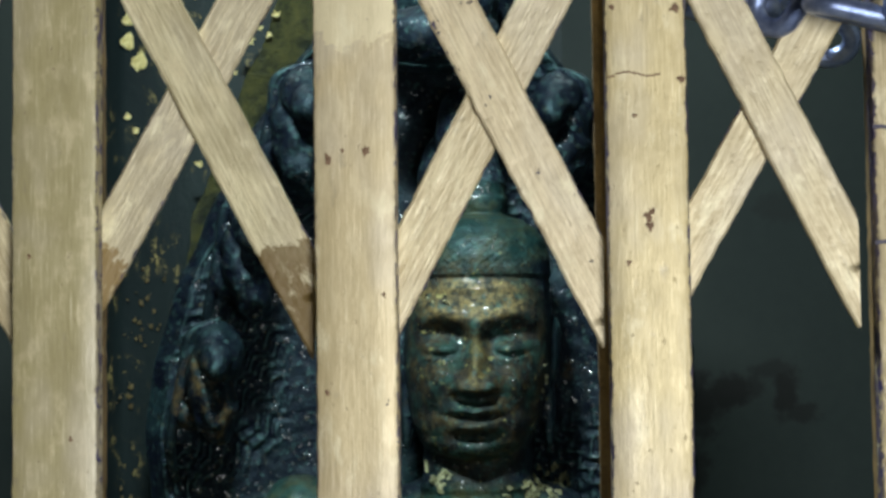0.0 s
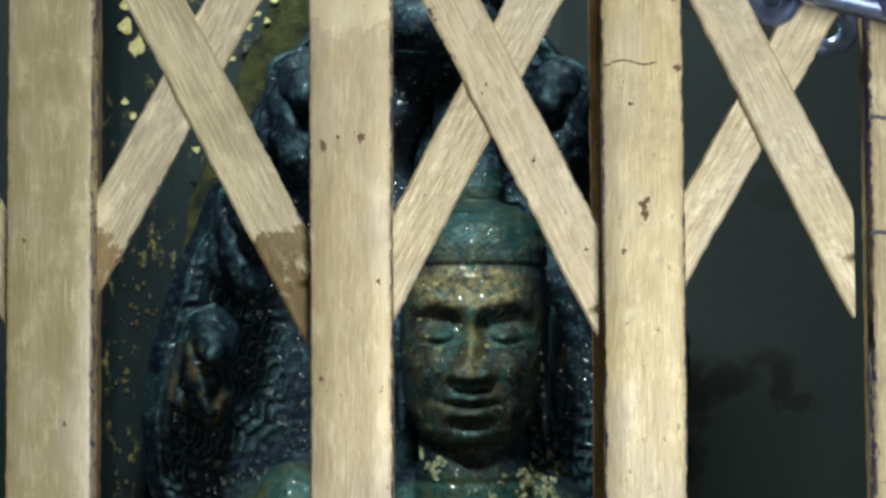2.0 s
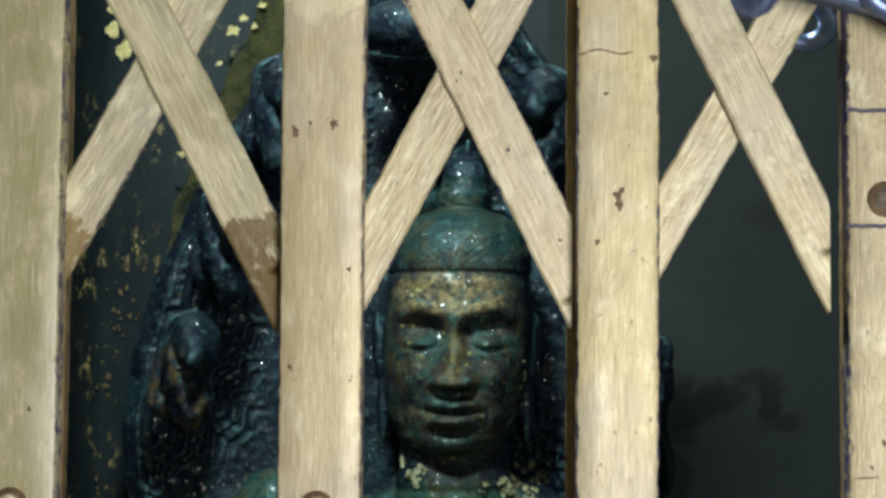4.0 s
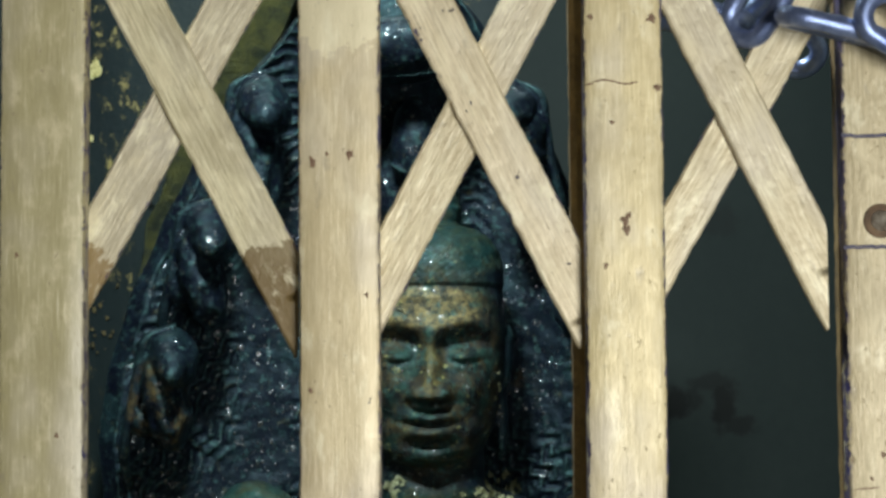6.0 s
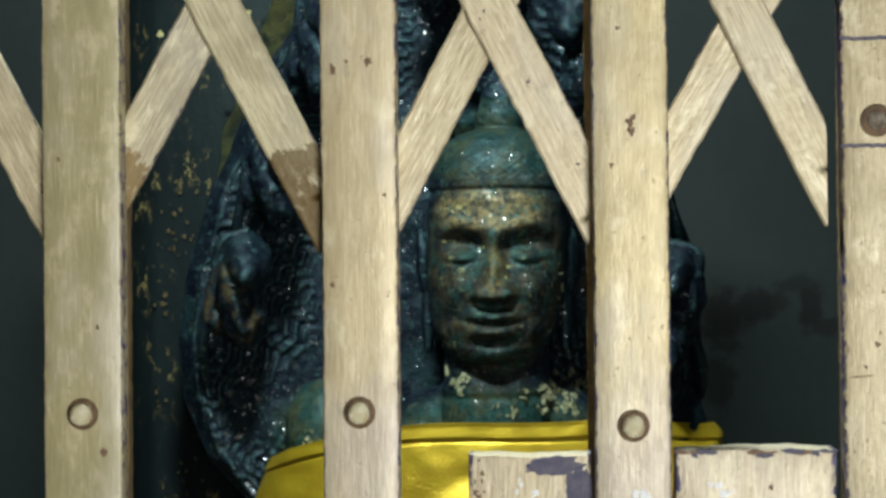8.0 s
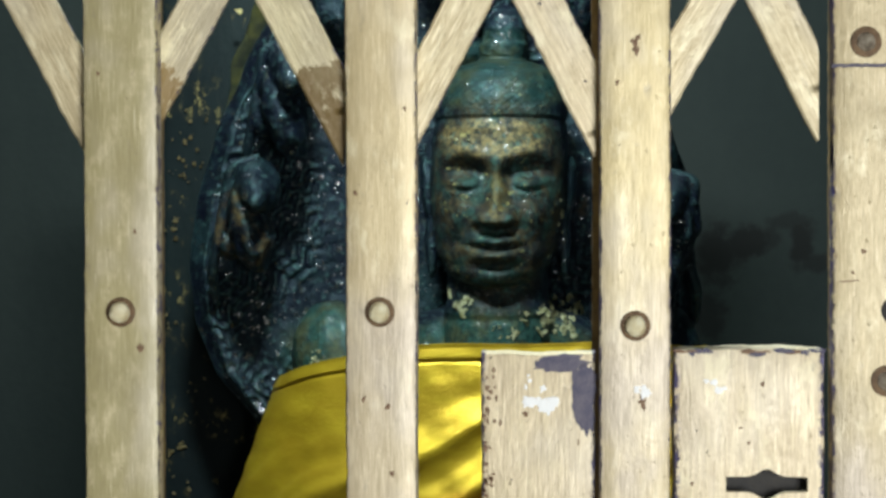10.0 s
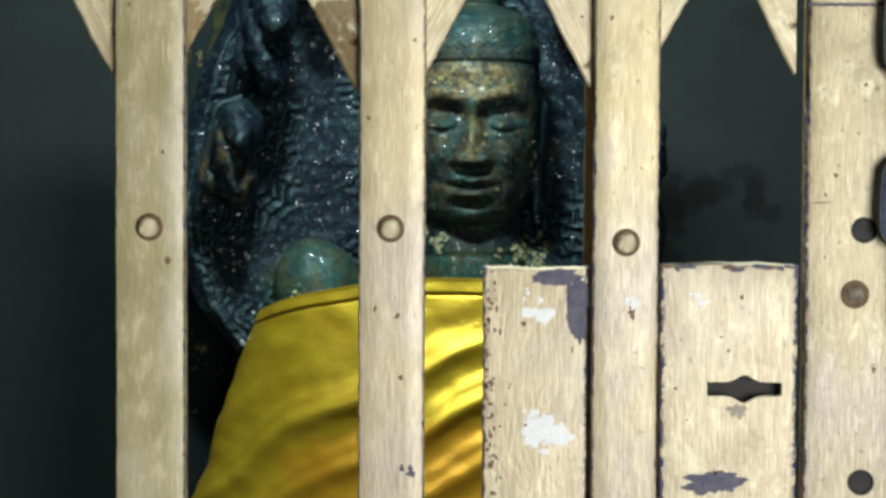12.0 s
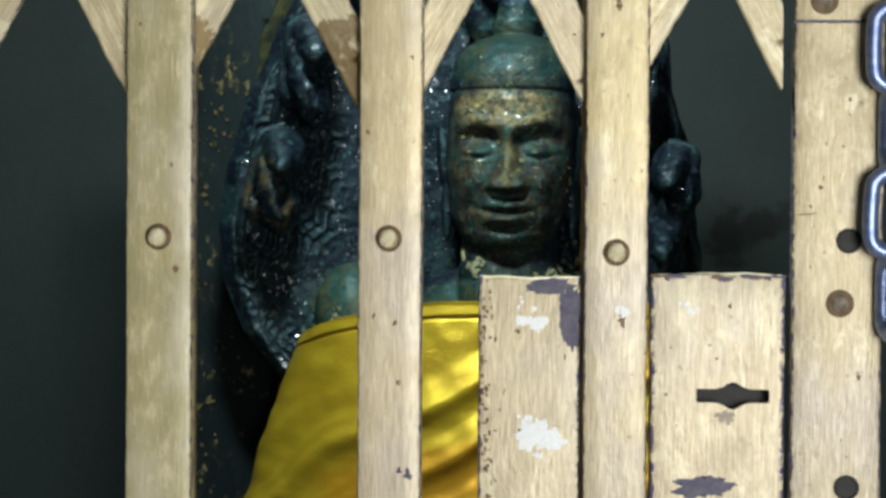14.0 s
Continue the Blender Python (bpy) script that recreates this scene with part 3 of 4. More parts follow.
for x, z, r in ((-0.008, 0.1183, 0.0013), (0.0042, 0.1213, 0.0011), (-0.0035, 0.1215, 0.0005), (0.0095, 0.075, 0.0006), (-0.009, 0.044, 0.0007), (0.094, 0.0985, 0.0015), (0.0945, 0.0955, 0.0012), (0.0955, 0.1005, 0.0007), (0.090, 0.131, 0.0006),
                (0.1035, 0.1655, 0.0013), (0.0835, 0.166, 0.0009), (0.105, 0.1425, 0.0012), (0.0875, 0.084, 0.0007), (-0.105, 0.089, 0.0006), (-0.0895, -0.0135, 0.0012), (-0.0915, 0.03, 0.0006), (0.0965, -0.033, 0.0016), (0.0045, -0.06, 0.0008),
                (0.0085, -0.098, 0.0016), (0.005, -0.0965, 0.0010), (-0.006, -0.032, 0.0008), (0.003, -0.035, 0.0009), (0.1765, 0.022, 0.0008), (0.188, 0.058, 0.0007), (0.1725, 0.0145, 0.0006), (0.1925, -0.055, 0.0008)):
    put_patch(x, -0.0001, z, r, r * 1.2, x * 90 + z * 70, STAIN if z > -0.09 else VIOLET, "", 0.9)
for k in range(7):
    put_patch(0.0830 + 0.0024 * k, -0.0001, 0.1437 + 0.0010 * math.sin(k * 0.9) + 0.0002 * k, 0.0014, 0.00028, k * 2.0, STAIN, "", 0.5, -12 * math.cos(k * 0.9))
put_patch(0.171, -0.0001, 0.0113, 0.0045, 0.00025, 6.5, STAIN, "", 0.4, -5)

# lock case between the bars, with its slot
lock = new("lock_case")
lock.parent = gate
lock.location = (0, 0, -BAR_LOW)


def lock_plate(x0, x1, z0, z1, y0, y1, slot=None):
    bm = bmesh.new()
    nx, nz = 40, 60

    def ring(inset, y):
        pts = []
        for side in range(4):
            for k in range(nx):
                f = k / nx
                x, z = ((x0 + (x1 - x0) * f, z1), (x1, z1 - (z1 - z0) * f), (x1 - (x1 - x0) * f, z0), (x0, z0 + (z1 - z0) * f))[side]
                x += noisy((x, z, 3), 180, 0.0005)
                z += noisy((x, z, 8), 180, 0.0006) + noisy((x, 1, 8), 25, 0.0012)
                cx, cz = (x0 + x1) / 2, (z0 + z1) / 2
                pts.append((x - inset * (x - cx) / (x1 - x0) * 2, y, z - inset * (z - cz) / (z1 - z0) * 2))
        return pts
    grid_mesh(bm, [ring(0, y1), ring(0, y0 + 0.0015), ring(0.0004, y0 + 0.0005), ring(0.0016, y0)], True, False)
    outer = ring(0.0016, y0)
    if slot:
        sx, sz, hw, hh = slot
        hole = []
        for q in outer:
            a = math.atan2((q[2] - sz) / (z1 - z0), (q[0] - sx) / (x1 - x0))
            c, s = math.cos(a), math.sin(a)
            k = 1 / max(abs(c) / hw, abs(s) / hh)
            px, pz = c * k, s * k
            pz *= 0.62 + 0.62 * bell(px, 0, 0.004)
            hole.append((sx + px, y0, sz + pz))
        mid = [((p[0] + q[0]) / 2, y0, (p[2] + q[2]) / 2) for p, q in zip(outer, hole)]
        deep = [(p[0], y0 + 0.0035, p[2]) for p in hole]
        grid_mesh(bm, [outer, mid, hole, deep], True, False)
    else:
        bm.faces.new([bm.verts.new(p) for p in outer])
    bmesh.ops.remove_doubles(bm, verts=bm.verts, dist=0.00002)
    return bm


part("left_plate", lock_plate(0.037, 0.0795, -0.30, -0.0155, 0.0088, 0.0225), PAINT_PLATE, lock, "gold painted plate, rubbed and flaked")
part("right_plate", lock_plate(0.1085, 0.1635, -0.30, -0.0140, 0.0068, 0.0225, (0.1425, -0.064, 0.0150, 0.0046)), PAINT_PLATE, lock, "gold painted plate with a key slot")
bm = bmesh.new()
box(bm, 0.112, 0.160, 0.0185, 0.0215, -0.09, -0.04)
part("lock_body", bm, DARK, lock)


def lock_patch(x, z, rx, rz, y, seed, mt, rag=0.5, label=""):
    ob = part("paint_patch", patch_mesh(rx, rz, seed, rag), mt, lock, label)
    ob.location = (x, y, z)


lock_patch(0.0755, -0.031, 0.0048, 0.0125, 0.0087, 3.0, VIOLET, 0.5, "bare violet undercoat")
lock_patch(0.066, -0.0195, 0.010, 0.0028, 0.0087, 5.0, VIOLET, 0.5)
flakes = random.Random(3)
for cx, cz, sx, sz, count, big in ((0.0590, -0.0345, 0.0055, 0.0030, 14, 0.0024), (0.0615, -0.0835, 0.0075, 0.0060, 30, 0.0034), (0.1235, -0.0275, 0.0030, 0.0025, 6, 0.0016), (0.0555, -0.026, 0.004, 0.002, 4, 0.0008), (0.0535, -0.0765, 0.003, 0.004, 5, 0.0012)):
    for k in range(count):
        r = big * flakes.uniform(0.35, 1.0)
        lock_patch(cx + flakes.gauss(0, sx * 0.55), cz + flakes.gauss(0, sz * 0.55), r, r * flakes.uniform(0.6, 1.1), (0.0087 if cx < 0.1 else 0.0067) - 0.00002 * k, k * 2.3 + cx * 90, WHITE, 0.7, "white flaked paint")
for cx, cz, sx, sz, count in ((0.097, -0.029, 0.004, 0.003, 5),):
    for k in range(count):
        r = flakes.uniform(0.0007, 0.0016)
        put_patch(cx + flakes.gauss(0, sx * 0.6), -0.0001 - 0.00002 * k, cz + flakes.gauss(0, sz * 0.5), r, r * 1.2, k * 3.1, WHITE, "white flaked paint", 0.7)
for k in range(60):
    lock_patch(0.0378 + abs(flakes.gauss(0, 0.0030)), flakes.uniform(-0.12, -0.018), flakes.uniform(0.0003, 0.0009), flakes.uniform(0.0004, 0.0014), 0.0087, k * 1.9, STAIN, 0.8)
for k in range(14):
    lock_patch(flakes.uniform(0.110, 0.162), -0.0143 - abs(flakes.gauss(0, 0.0008)), flakes.uniform(0.0010, 0.0038), flakes.uniform(0.0004, 0.0011), 0.0067 - 0.00002 * k, k * 2.9, VIOLET if k % 3 else STAIN, 0.8)
for k in range(14):
    right = k % 2
    lock_patch(flakes.uniform(0.111, 0.161) if right else flakes.uniform(0.041, 0.078), flakes.uniform(-0.115, -0.02), flakes.uniform(0.0003, 0.0009), flakes.uniform(0.0003, 0.0011), 0.0067 if right else 0.0087, k * 3.7, STAIN, 0.9)
lock_patch(0.1305, -0.102, 0.0125, 0.0045, 0.0067, 14.0, VIOLET, 0.6)
lock_patch(0.140, -0.073, 0.0035, 0.0030, 0.0067, 19.0, simple("grey_rub", (0.30, 0.25, 0.18), (0.42, 0.34, 0.24), 100, 0.5), 0.9)


# ---- chain ----
def chain_link_mesh(length, width, wire, seg=12, n=56):
    """An oval link lying in the xz plane, long in x, with a weld bead."""
    bm = bmesh.new()
    r = width / 2 - wire
    straight = length / 2 - wire - r
    path = []
    for k in range(n):
        a = 2 * math.pi * k / n
        c, s = math.cos(a), math.sin(a)
        path.append(Vector((math.copysign(straight, c) * min(1, abs(c) * 3) + r * c, 0, r * s)))
    rows = []
    for k in range(n):
        t = (path[(k + 1) % n] - path[k - 1]).normalized()
        u = Vector((0, 1, 0))
        v = t.cross(u)
        w = wire * (1.12 if k == n // 4 else 1.0)
        rows.append([path[k] + (u * math.cos(2 * math.pi * j / seg) + v * math.sin(2 * math.pi * j / seg)) * w for j in range(seg)])
    rows.append(rows[0])
    grid_mesh(bm, rows, True, False)
    bmesh.ops.remove_doubles(bm, verts=bm.verts, dist=0.00005)
    return bm


chain = thing("chain", "blued steel link chain wound round the gate's stile", "chain", at=(0.165, -0.012, 0.155))
link_data = None
for x, y, z, rx, ry, rz in ((0.1180, 0.0270, 0.1655, 80, 8, 10), (0.1365, 0.0085, 0.1695, 0, -52, -38), (0.1560, -0.0085, 0.1555, 99, 13, 5), (0.1785, -0.0185, 0.1525, 0, 28, 6), (0.1830, -0.0080, 0.1725, 84, 30, -4),
                            (0.194, -0.012, 0.143, 98, 45, 0), (0.1995, -0.012, 0.108, 80, 90, 0), (0.1980, -0.012, 0.073, 8, 90, 8), (0.1985, -0.012, 0.040, 82, 90, 5), (0.1975, -0.012, 0.0070, 8, 92, 10),
                            (0.1985, -0.012, -0.026, 82, 90, 10), (0.1510, 0.046, 0.163, 60, 40, 40)):
    if link_data is None:
        ob = part("chain_link", chain_link_mesh(0.0385, 0.0220, 0.0033), STEEL, chain)
        link_data = ob.data
    else:
        ob = new("chain_link", link_data)
        ob.parent = chain
    ob.matrix_basis = pose(x - 0.160, y + 0.012, z - 0.150, 0, ry, rz) @ pose(0, 0, 0, rx, 0, 0)


# ---- the statue ----
HX, HY = 0.021, 0.678


def lerp_rows(rows, z):
    for (z0, *a), (z1, *b) in zip(rows, rows[1:]):
        if z <= z1:
            f = max(0.0, (z - z0) / (z1 - z0))
            f = f * f * (3 - 2 * f) * 0.4 + f * 0.6
            return [p + (q - p) * f for p, q in zip(a, b)]
    return list(rows[-1][1:])


# height, half width, depth to the front, depth to the back
HEAD = ((-0.0165, 0.010, 0.028, 0.010), (-0.0150, 0.017, 0.042, 0.025), (-0.011, 0.0310, 0.049, 0.035), (-0.003, 0.0385, 0.0520, 0.042), (0.012, 0.0450, 0.0530, 0.048), (0.030, 0.0475, 0.0535, 0.052),
        (0.050, 0.0500, 0.054, 0.055), (0.070, 0.0505, 0.054, 0.056), (0.090, 0.0500, 0.0540, 0.056), (0.104, 0.0490, 0.0520, 0.055), (0.1065, 0.0480, 0.0500, 0.053), (0.1085, 0.0496, 0.0526, 0.055),
        (0.119, 0.0488, 0.0522, 0.054), (0.131, 0.0460, 0.0490, 0.050), (0.140, 0.0400, 0.0420, 0.043), (0.1470, 0.0300, 0.0315, 0.032), (0.1495, 0.0215, 0.0225, 0.0225), (0.1510, 0.0165, 0.0170, 0.0170), (0.1540, 0.0178, 0.0185, 0.0185),
        (0.163, 0.0182, 0.0188, 0.0188), (0.1645, 0.0160, 0.0165, 0.0165), (0.174, 0.0158, 0.0162, 0.0162), (0.182, 0.0125, 0.013, 0.013), (0.188, 0.008, 0.008, 0.008), (0.191, 0.002, 0.002, 0.002))


def face_relief(x, z):
    """How far the face stands out over the plain head, for a place on its front."""
    ax = abs(x)
    d = 0.0
    # broad nose, undercut below
    if 0.020 < z < 0.090:
        k = min(1.0, max(0.0, (0.082 - z) / 0.050))
        wide = 0.0050 + 0.0046 * k * k
        tall = 0.0020 + 0.0125 * k ** 1.25
        under = min(1.0, max(0.0, (z - 0.0260) / 0.0060))
        under = under * under * (3 - 2 * under)
        top = min(1.0, max(0.0, (0.090 - z) / 0.010))
        d += tall * math.exp(-(ax / wide) ** 2) * under * top
        d += 0.0080 * bell(ax, 0.0105, 0.0050) * bell(z, 0.0345, 0.0062) * under
    d += 0.0040 * bell(ax, 0.0, 0.024) * bell(z, 0.0140, 0.0150)
    # brows, deep sockets, lowered lids
    brow = 0.0765 + 0.0050 * bell(ax, 0.024, 0.015) - 0.0030 * bell(ax, 0.0, 0.007)
    fade = min(1.0, max(0.0, (0.047 - ax) / 0.010))
    d += 0.0030 * bell(z, brow + 0.0010, 0.0062) * fade
    d -= 0.0085 * bell(ax, 0.0215, 0.0150) * bell(z, brow - 0.0115, 0.0070)
    d -= 0.0030 * bell(ax, 0.0105, 0.0045) * bell(z, 0.0640, 0.0100)
    lid = 0.0590 + 0.0014 * ((ax - 0.023) / 0.01) ** 2
    d += 0.0052 * bell(ax, 0.0235, 0.0115) * bell(z, lid, 0.0042)
    d -= 0.0018 * bell(ax, 0.0235, 0.0125) * bell(z, lid - 0.0048, 0.0016)
    d += 0.0014 * bell(ax, 0.0235, 0.0120) * bell(z, lid - 0.0075, 0.0020)
    # full cheeks and the folds beside nose and mouth
    d += 0.0062 * bell(ax, 0.0280, 0.0125) * bell(z, 0.0380, 0.0130)
    d -= 0.0016 * bell(ax, 0.0190 + (0.036 - z) * 0.30, 0.0036) * bell(z, 0.0290, 0.0090)
    # broad lips in a slight smile
    curve = 0.0024 * (ax / 0.027) ** 2
    wide = 1 / (1 + (ax / 0.0185) ** 8)
    d += 0.0074 * wide * bell(ax, 0, 0.016) * bell(z, 0.0185 + curve * 0.6 - 0.0010 * bell(ax, 0, 0.004), 0.0034)
    d += 0.0070 * wide * bell(ax, 0, 0.014) * bell(z, 0.0075 + curve, 0.0040)
    d -= 0.0030 * wide * bell(z, 0.0133 + curve, 0.0013)
    d -= 0.0020 * bell(ax, 0.0265, 0.0040) * bell(z, 0.0180, 0.0050)
    d -= 0.0028 * bell(ax, 0, 0.016) * bell(z, 0.0000, 0.0030)
    d += 0.0060 * bell(ax, 0, 0.0140) * bell(z, -0.0080, 0.0060)
    d -= 0.0016 * bell(ax, 0, 0.0022) * bell(z, 0.0245, 0.0035)
    # forehead fillet
    d += 0.0010 * bell(z, 0.0990, 0.0025)
    return d


def head(bm):
    rows, seg = [], 220
    zs = np.concatenate([np.linspace(-0.0165, 0.108, 190), np.linspace(0.1085, 0.20, 70)])
    for z in zs:
        w, f, b = lerp_rows(HEAD, z)
        row = []
        for k in range(seg):
            # more points towards the front
            a = 2 * math.pi * k / seg
            a = a - 0.45 * math.sin(a)
            s, c = math.sin(a), math.cos(a)
            x = w * math.copysign(abs(s) ** 0.92, s)
            y = -(f if c > 0 else b) * math.copysign(abs(c) ** 0.88, c)
            if c > 0 and z < 0.107:
                y -= face_relief(x, z) * min(1, c * 2.2)
            if z > 0.108:
                curl = 1 + 0.012 * math.sin(a * 46) * math.sin(z * 1300) if z < 0.149 else 1 + 0.02 * math.sin(z * 900 + a * 8)
                x, y = x * curl, y * curl
            lean = 0.030 * (z - 0.03) if z < 0.15 else 0.0036 + 0.09 * (z - 0.15)
            p = Vector((HX + x + lean, HY + y, z))
            p += Vector((noisy(p, 120, 0.0006), noisy(p + Vector((7, 0, 0)), 90, 0.0009), 0))
            row.append(p)
        rows.append(row)
    grid_mesh(bm, rows, True, True)


def blob(bm, centre, radii, turn=(0, 0, 0), rough=0.0, nu=36, nv=22, power=1.0):
    m = Matrix.Translation(centre) @ Euler([radians(a) for a in turn]).to_matrix().to_4x4()
    rows = []
    for j in range(nv + 1):
        b = math.pi * (j + 0.02) / (nv + 0.04) - math.pi / 2
        row = []
        for i in range(nu):
            a = 2 * math.pi * i / nu
            cb = math.copysign(abs(math.cos(b)) ** power, math.cos(b))
            p = Vector((radii[0] * cb * math.cos(a), radii[1] * cb * math.sin(a), radii[2] * math.sin(b)))
            p = m @ p
            if rough:
                p += Vector((noisy(p, 80, rough), noisy(p + Vector((3, 3, 3)), 80, rough), noisy(p + Vector((6, 1, 0)), 80, rough)))
            row.append(p)
        rows.append(row)
    grid_mesh(bm, rows, True, True)


# half widths of the hood by height, left and right of its axis
HOOD = ((-0.43, 0.10, 0.12), (-0.20, 0.10, 0.12), (-0.125, 0.155, 0.165), (-0.08, 0.185, 0.170), (-0.04, 0.200, 0.171), (0.0, 0.203, 0.172), (0.05, 0.197, 0.168), (0.10, 0.183, 0.155), (0.15, 0.163, 0.138), (0.20, 0.140, 0.118), (0.25, 0.112, 0.092), (0.30, 0.075, 0.062), (0.33, 0.045, 0.04), (0.355, 0.012, 0.012))


def hood(bm):
    """The hood behind the head: a thick cupped leaf with a raised rim and rows of scales."""
    nz, nx = 210, 120
    front, back = [], []
    for j in range(nz + 1):
        z = -0.43 + 0.785 * j / nz
        l, r = lerp_rows(HOOD, z)
        rf, rb = [], []
        for i in range(nx + 1):
            u = -1 + 2 * i / nx
            x = (l * 1.07 if u < 0 else r) * u - 0.002
            rim = abs(u)
            y = 0.745 - 0.040 * rim ** 2.2
            y += 0.016 * max(0, rim - 0.93) / 0.07
            # herringbone scales that fan out from the axis
            ang = math.atan2(z + 0.10, abs(x) + 0.02) + 0.10 * noise.noise(Vector((x * 12, 1, z * 12)))
            rad = math.hypot(x, z + 0.10) + 0.004 * noise.noise(Vector((x * 30, 4, z * 30)))
            lane = ang * 9.0
            lane = abs(lane - math.floor(lane) - 0.5)
            plume = min(1.0, max(0.0, 0.60 + 2.0 * noise.noise(Vector((x * 16, 7, z * 16)))))
            y -= (0.0028 * plume * math.sin(rad * 700 + lane * 12.0 + 2.0 * noise.noise(Vector((x * 45, 2, z * 45)))) - 0.0016 * bell(lane, 0.0, 0.05) * plume) * (0.3 < rim < 0.93)
            y -= noisy((x, 0, z), 26, 0.003) + noisy((x, 3, z), 110, 0.0011)
            rf.append((x + noisy((u, 0, z), 22, 0.003) * rim, y, z))
            rb.append((x * 0.985, 0.775 - 0.012 * rim, z))
        front.append(rf)
        back.append(rb)
    rows = [f + b[::-1] for f, b in zip(front, back)]
    grid_mesh(bm, rows, True, True)


def tube(bm, points, radii, seg=14):
    """A round rope through the points, smoothed, with a radius at each."""
    n, m = 40, len(points) - 1
    rows = []
    for k in range(n + 1):
        f = m * k / n
        i = min(int(f), m - 1)
        g = f - i
        p = [Vector(points[max(0, min(m, i + d))]) for d in (-1, 0, 1, 2)]
        at = 0.5 * ((2 * p[1]) + (p[2] - p[0]) * g + (2 * p[0] - 5 * p[1] + 4 * p[2] - p[3]) * g * g + (3 * p[1] - p[0] - 3 * p[2] + p[3]) * g ** 3)
        r = radii[i] + (radii[i + 1] - radii[i]) * g
        rows.append([at + Vector((math.cos(a) * r, math.sin(a) * r, math.sin(a) * r * 0.25)) for a in (2 * math.pi * j / seg for j in range(seg))])
    grid_mesh(bm, rows, True, True)


def serpent_head(bm, x, z, size, side, knob):
    """A blunt serpent's head on the hood, with eye bumps, and its collar: a rope running down and out to a knob."""
    y = 0.672
    tilt = side * 14
    blob(bm, (x, y, z - size * 0.15), (size * 0.80, 0.034, size * 0.95), (18, tilt, 0), 0.0022, power=0.95)
    blob(bm, (x - side * size * 0.1, y - 0.022, z - size * 0.35), (size * 0.52, 0.024, size * 0.55), (30, tilt, 0), 0.0020)
    blob(bm, (x + side * size * 0.30, y + 0.006, z - size * 1.55), (size * 0.74, 0.032, size * 1.75), (-6, side * 12, 0), 0.0040)
    if side:
        kx, kz = knob
        tube(bm, [(x, y - 0.004, z + size * 0.92), (x + side * size * 0.85, y - 0.004, z + size * 0.50), ((x + kx) / 2 + side * 0.010, y + 0.002, (z + kz) / 2 + 0.006), (kx, y + 0.006, kz), (kx + side * 0.008, y + 0.018, kz - 0.030), (kx + side * 0.008, y + 0.040, kz - 0.055)],
             [0.0036, 0.0042, 0.0042, 0.0046, 0.0042, 0.003])
        blob(bm, (kx - side * 0.006, y + 0.018, kz - 0.008), (size * 0.45, 0.020, size * 0.55), (0, tilt, 0), 0.0020)


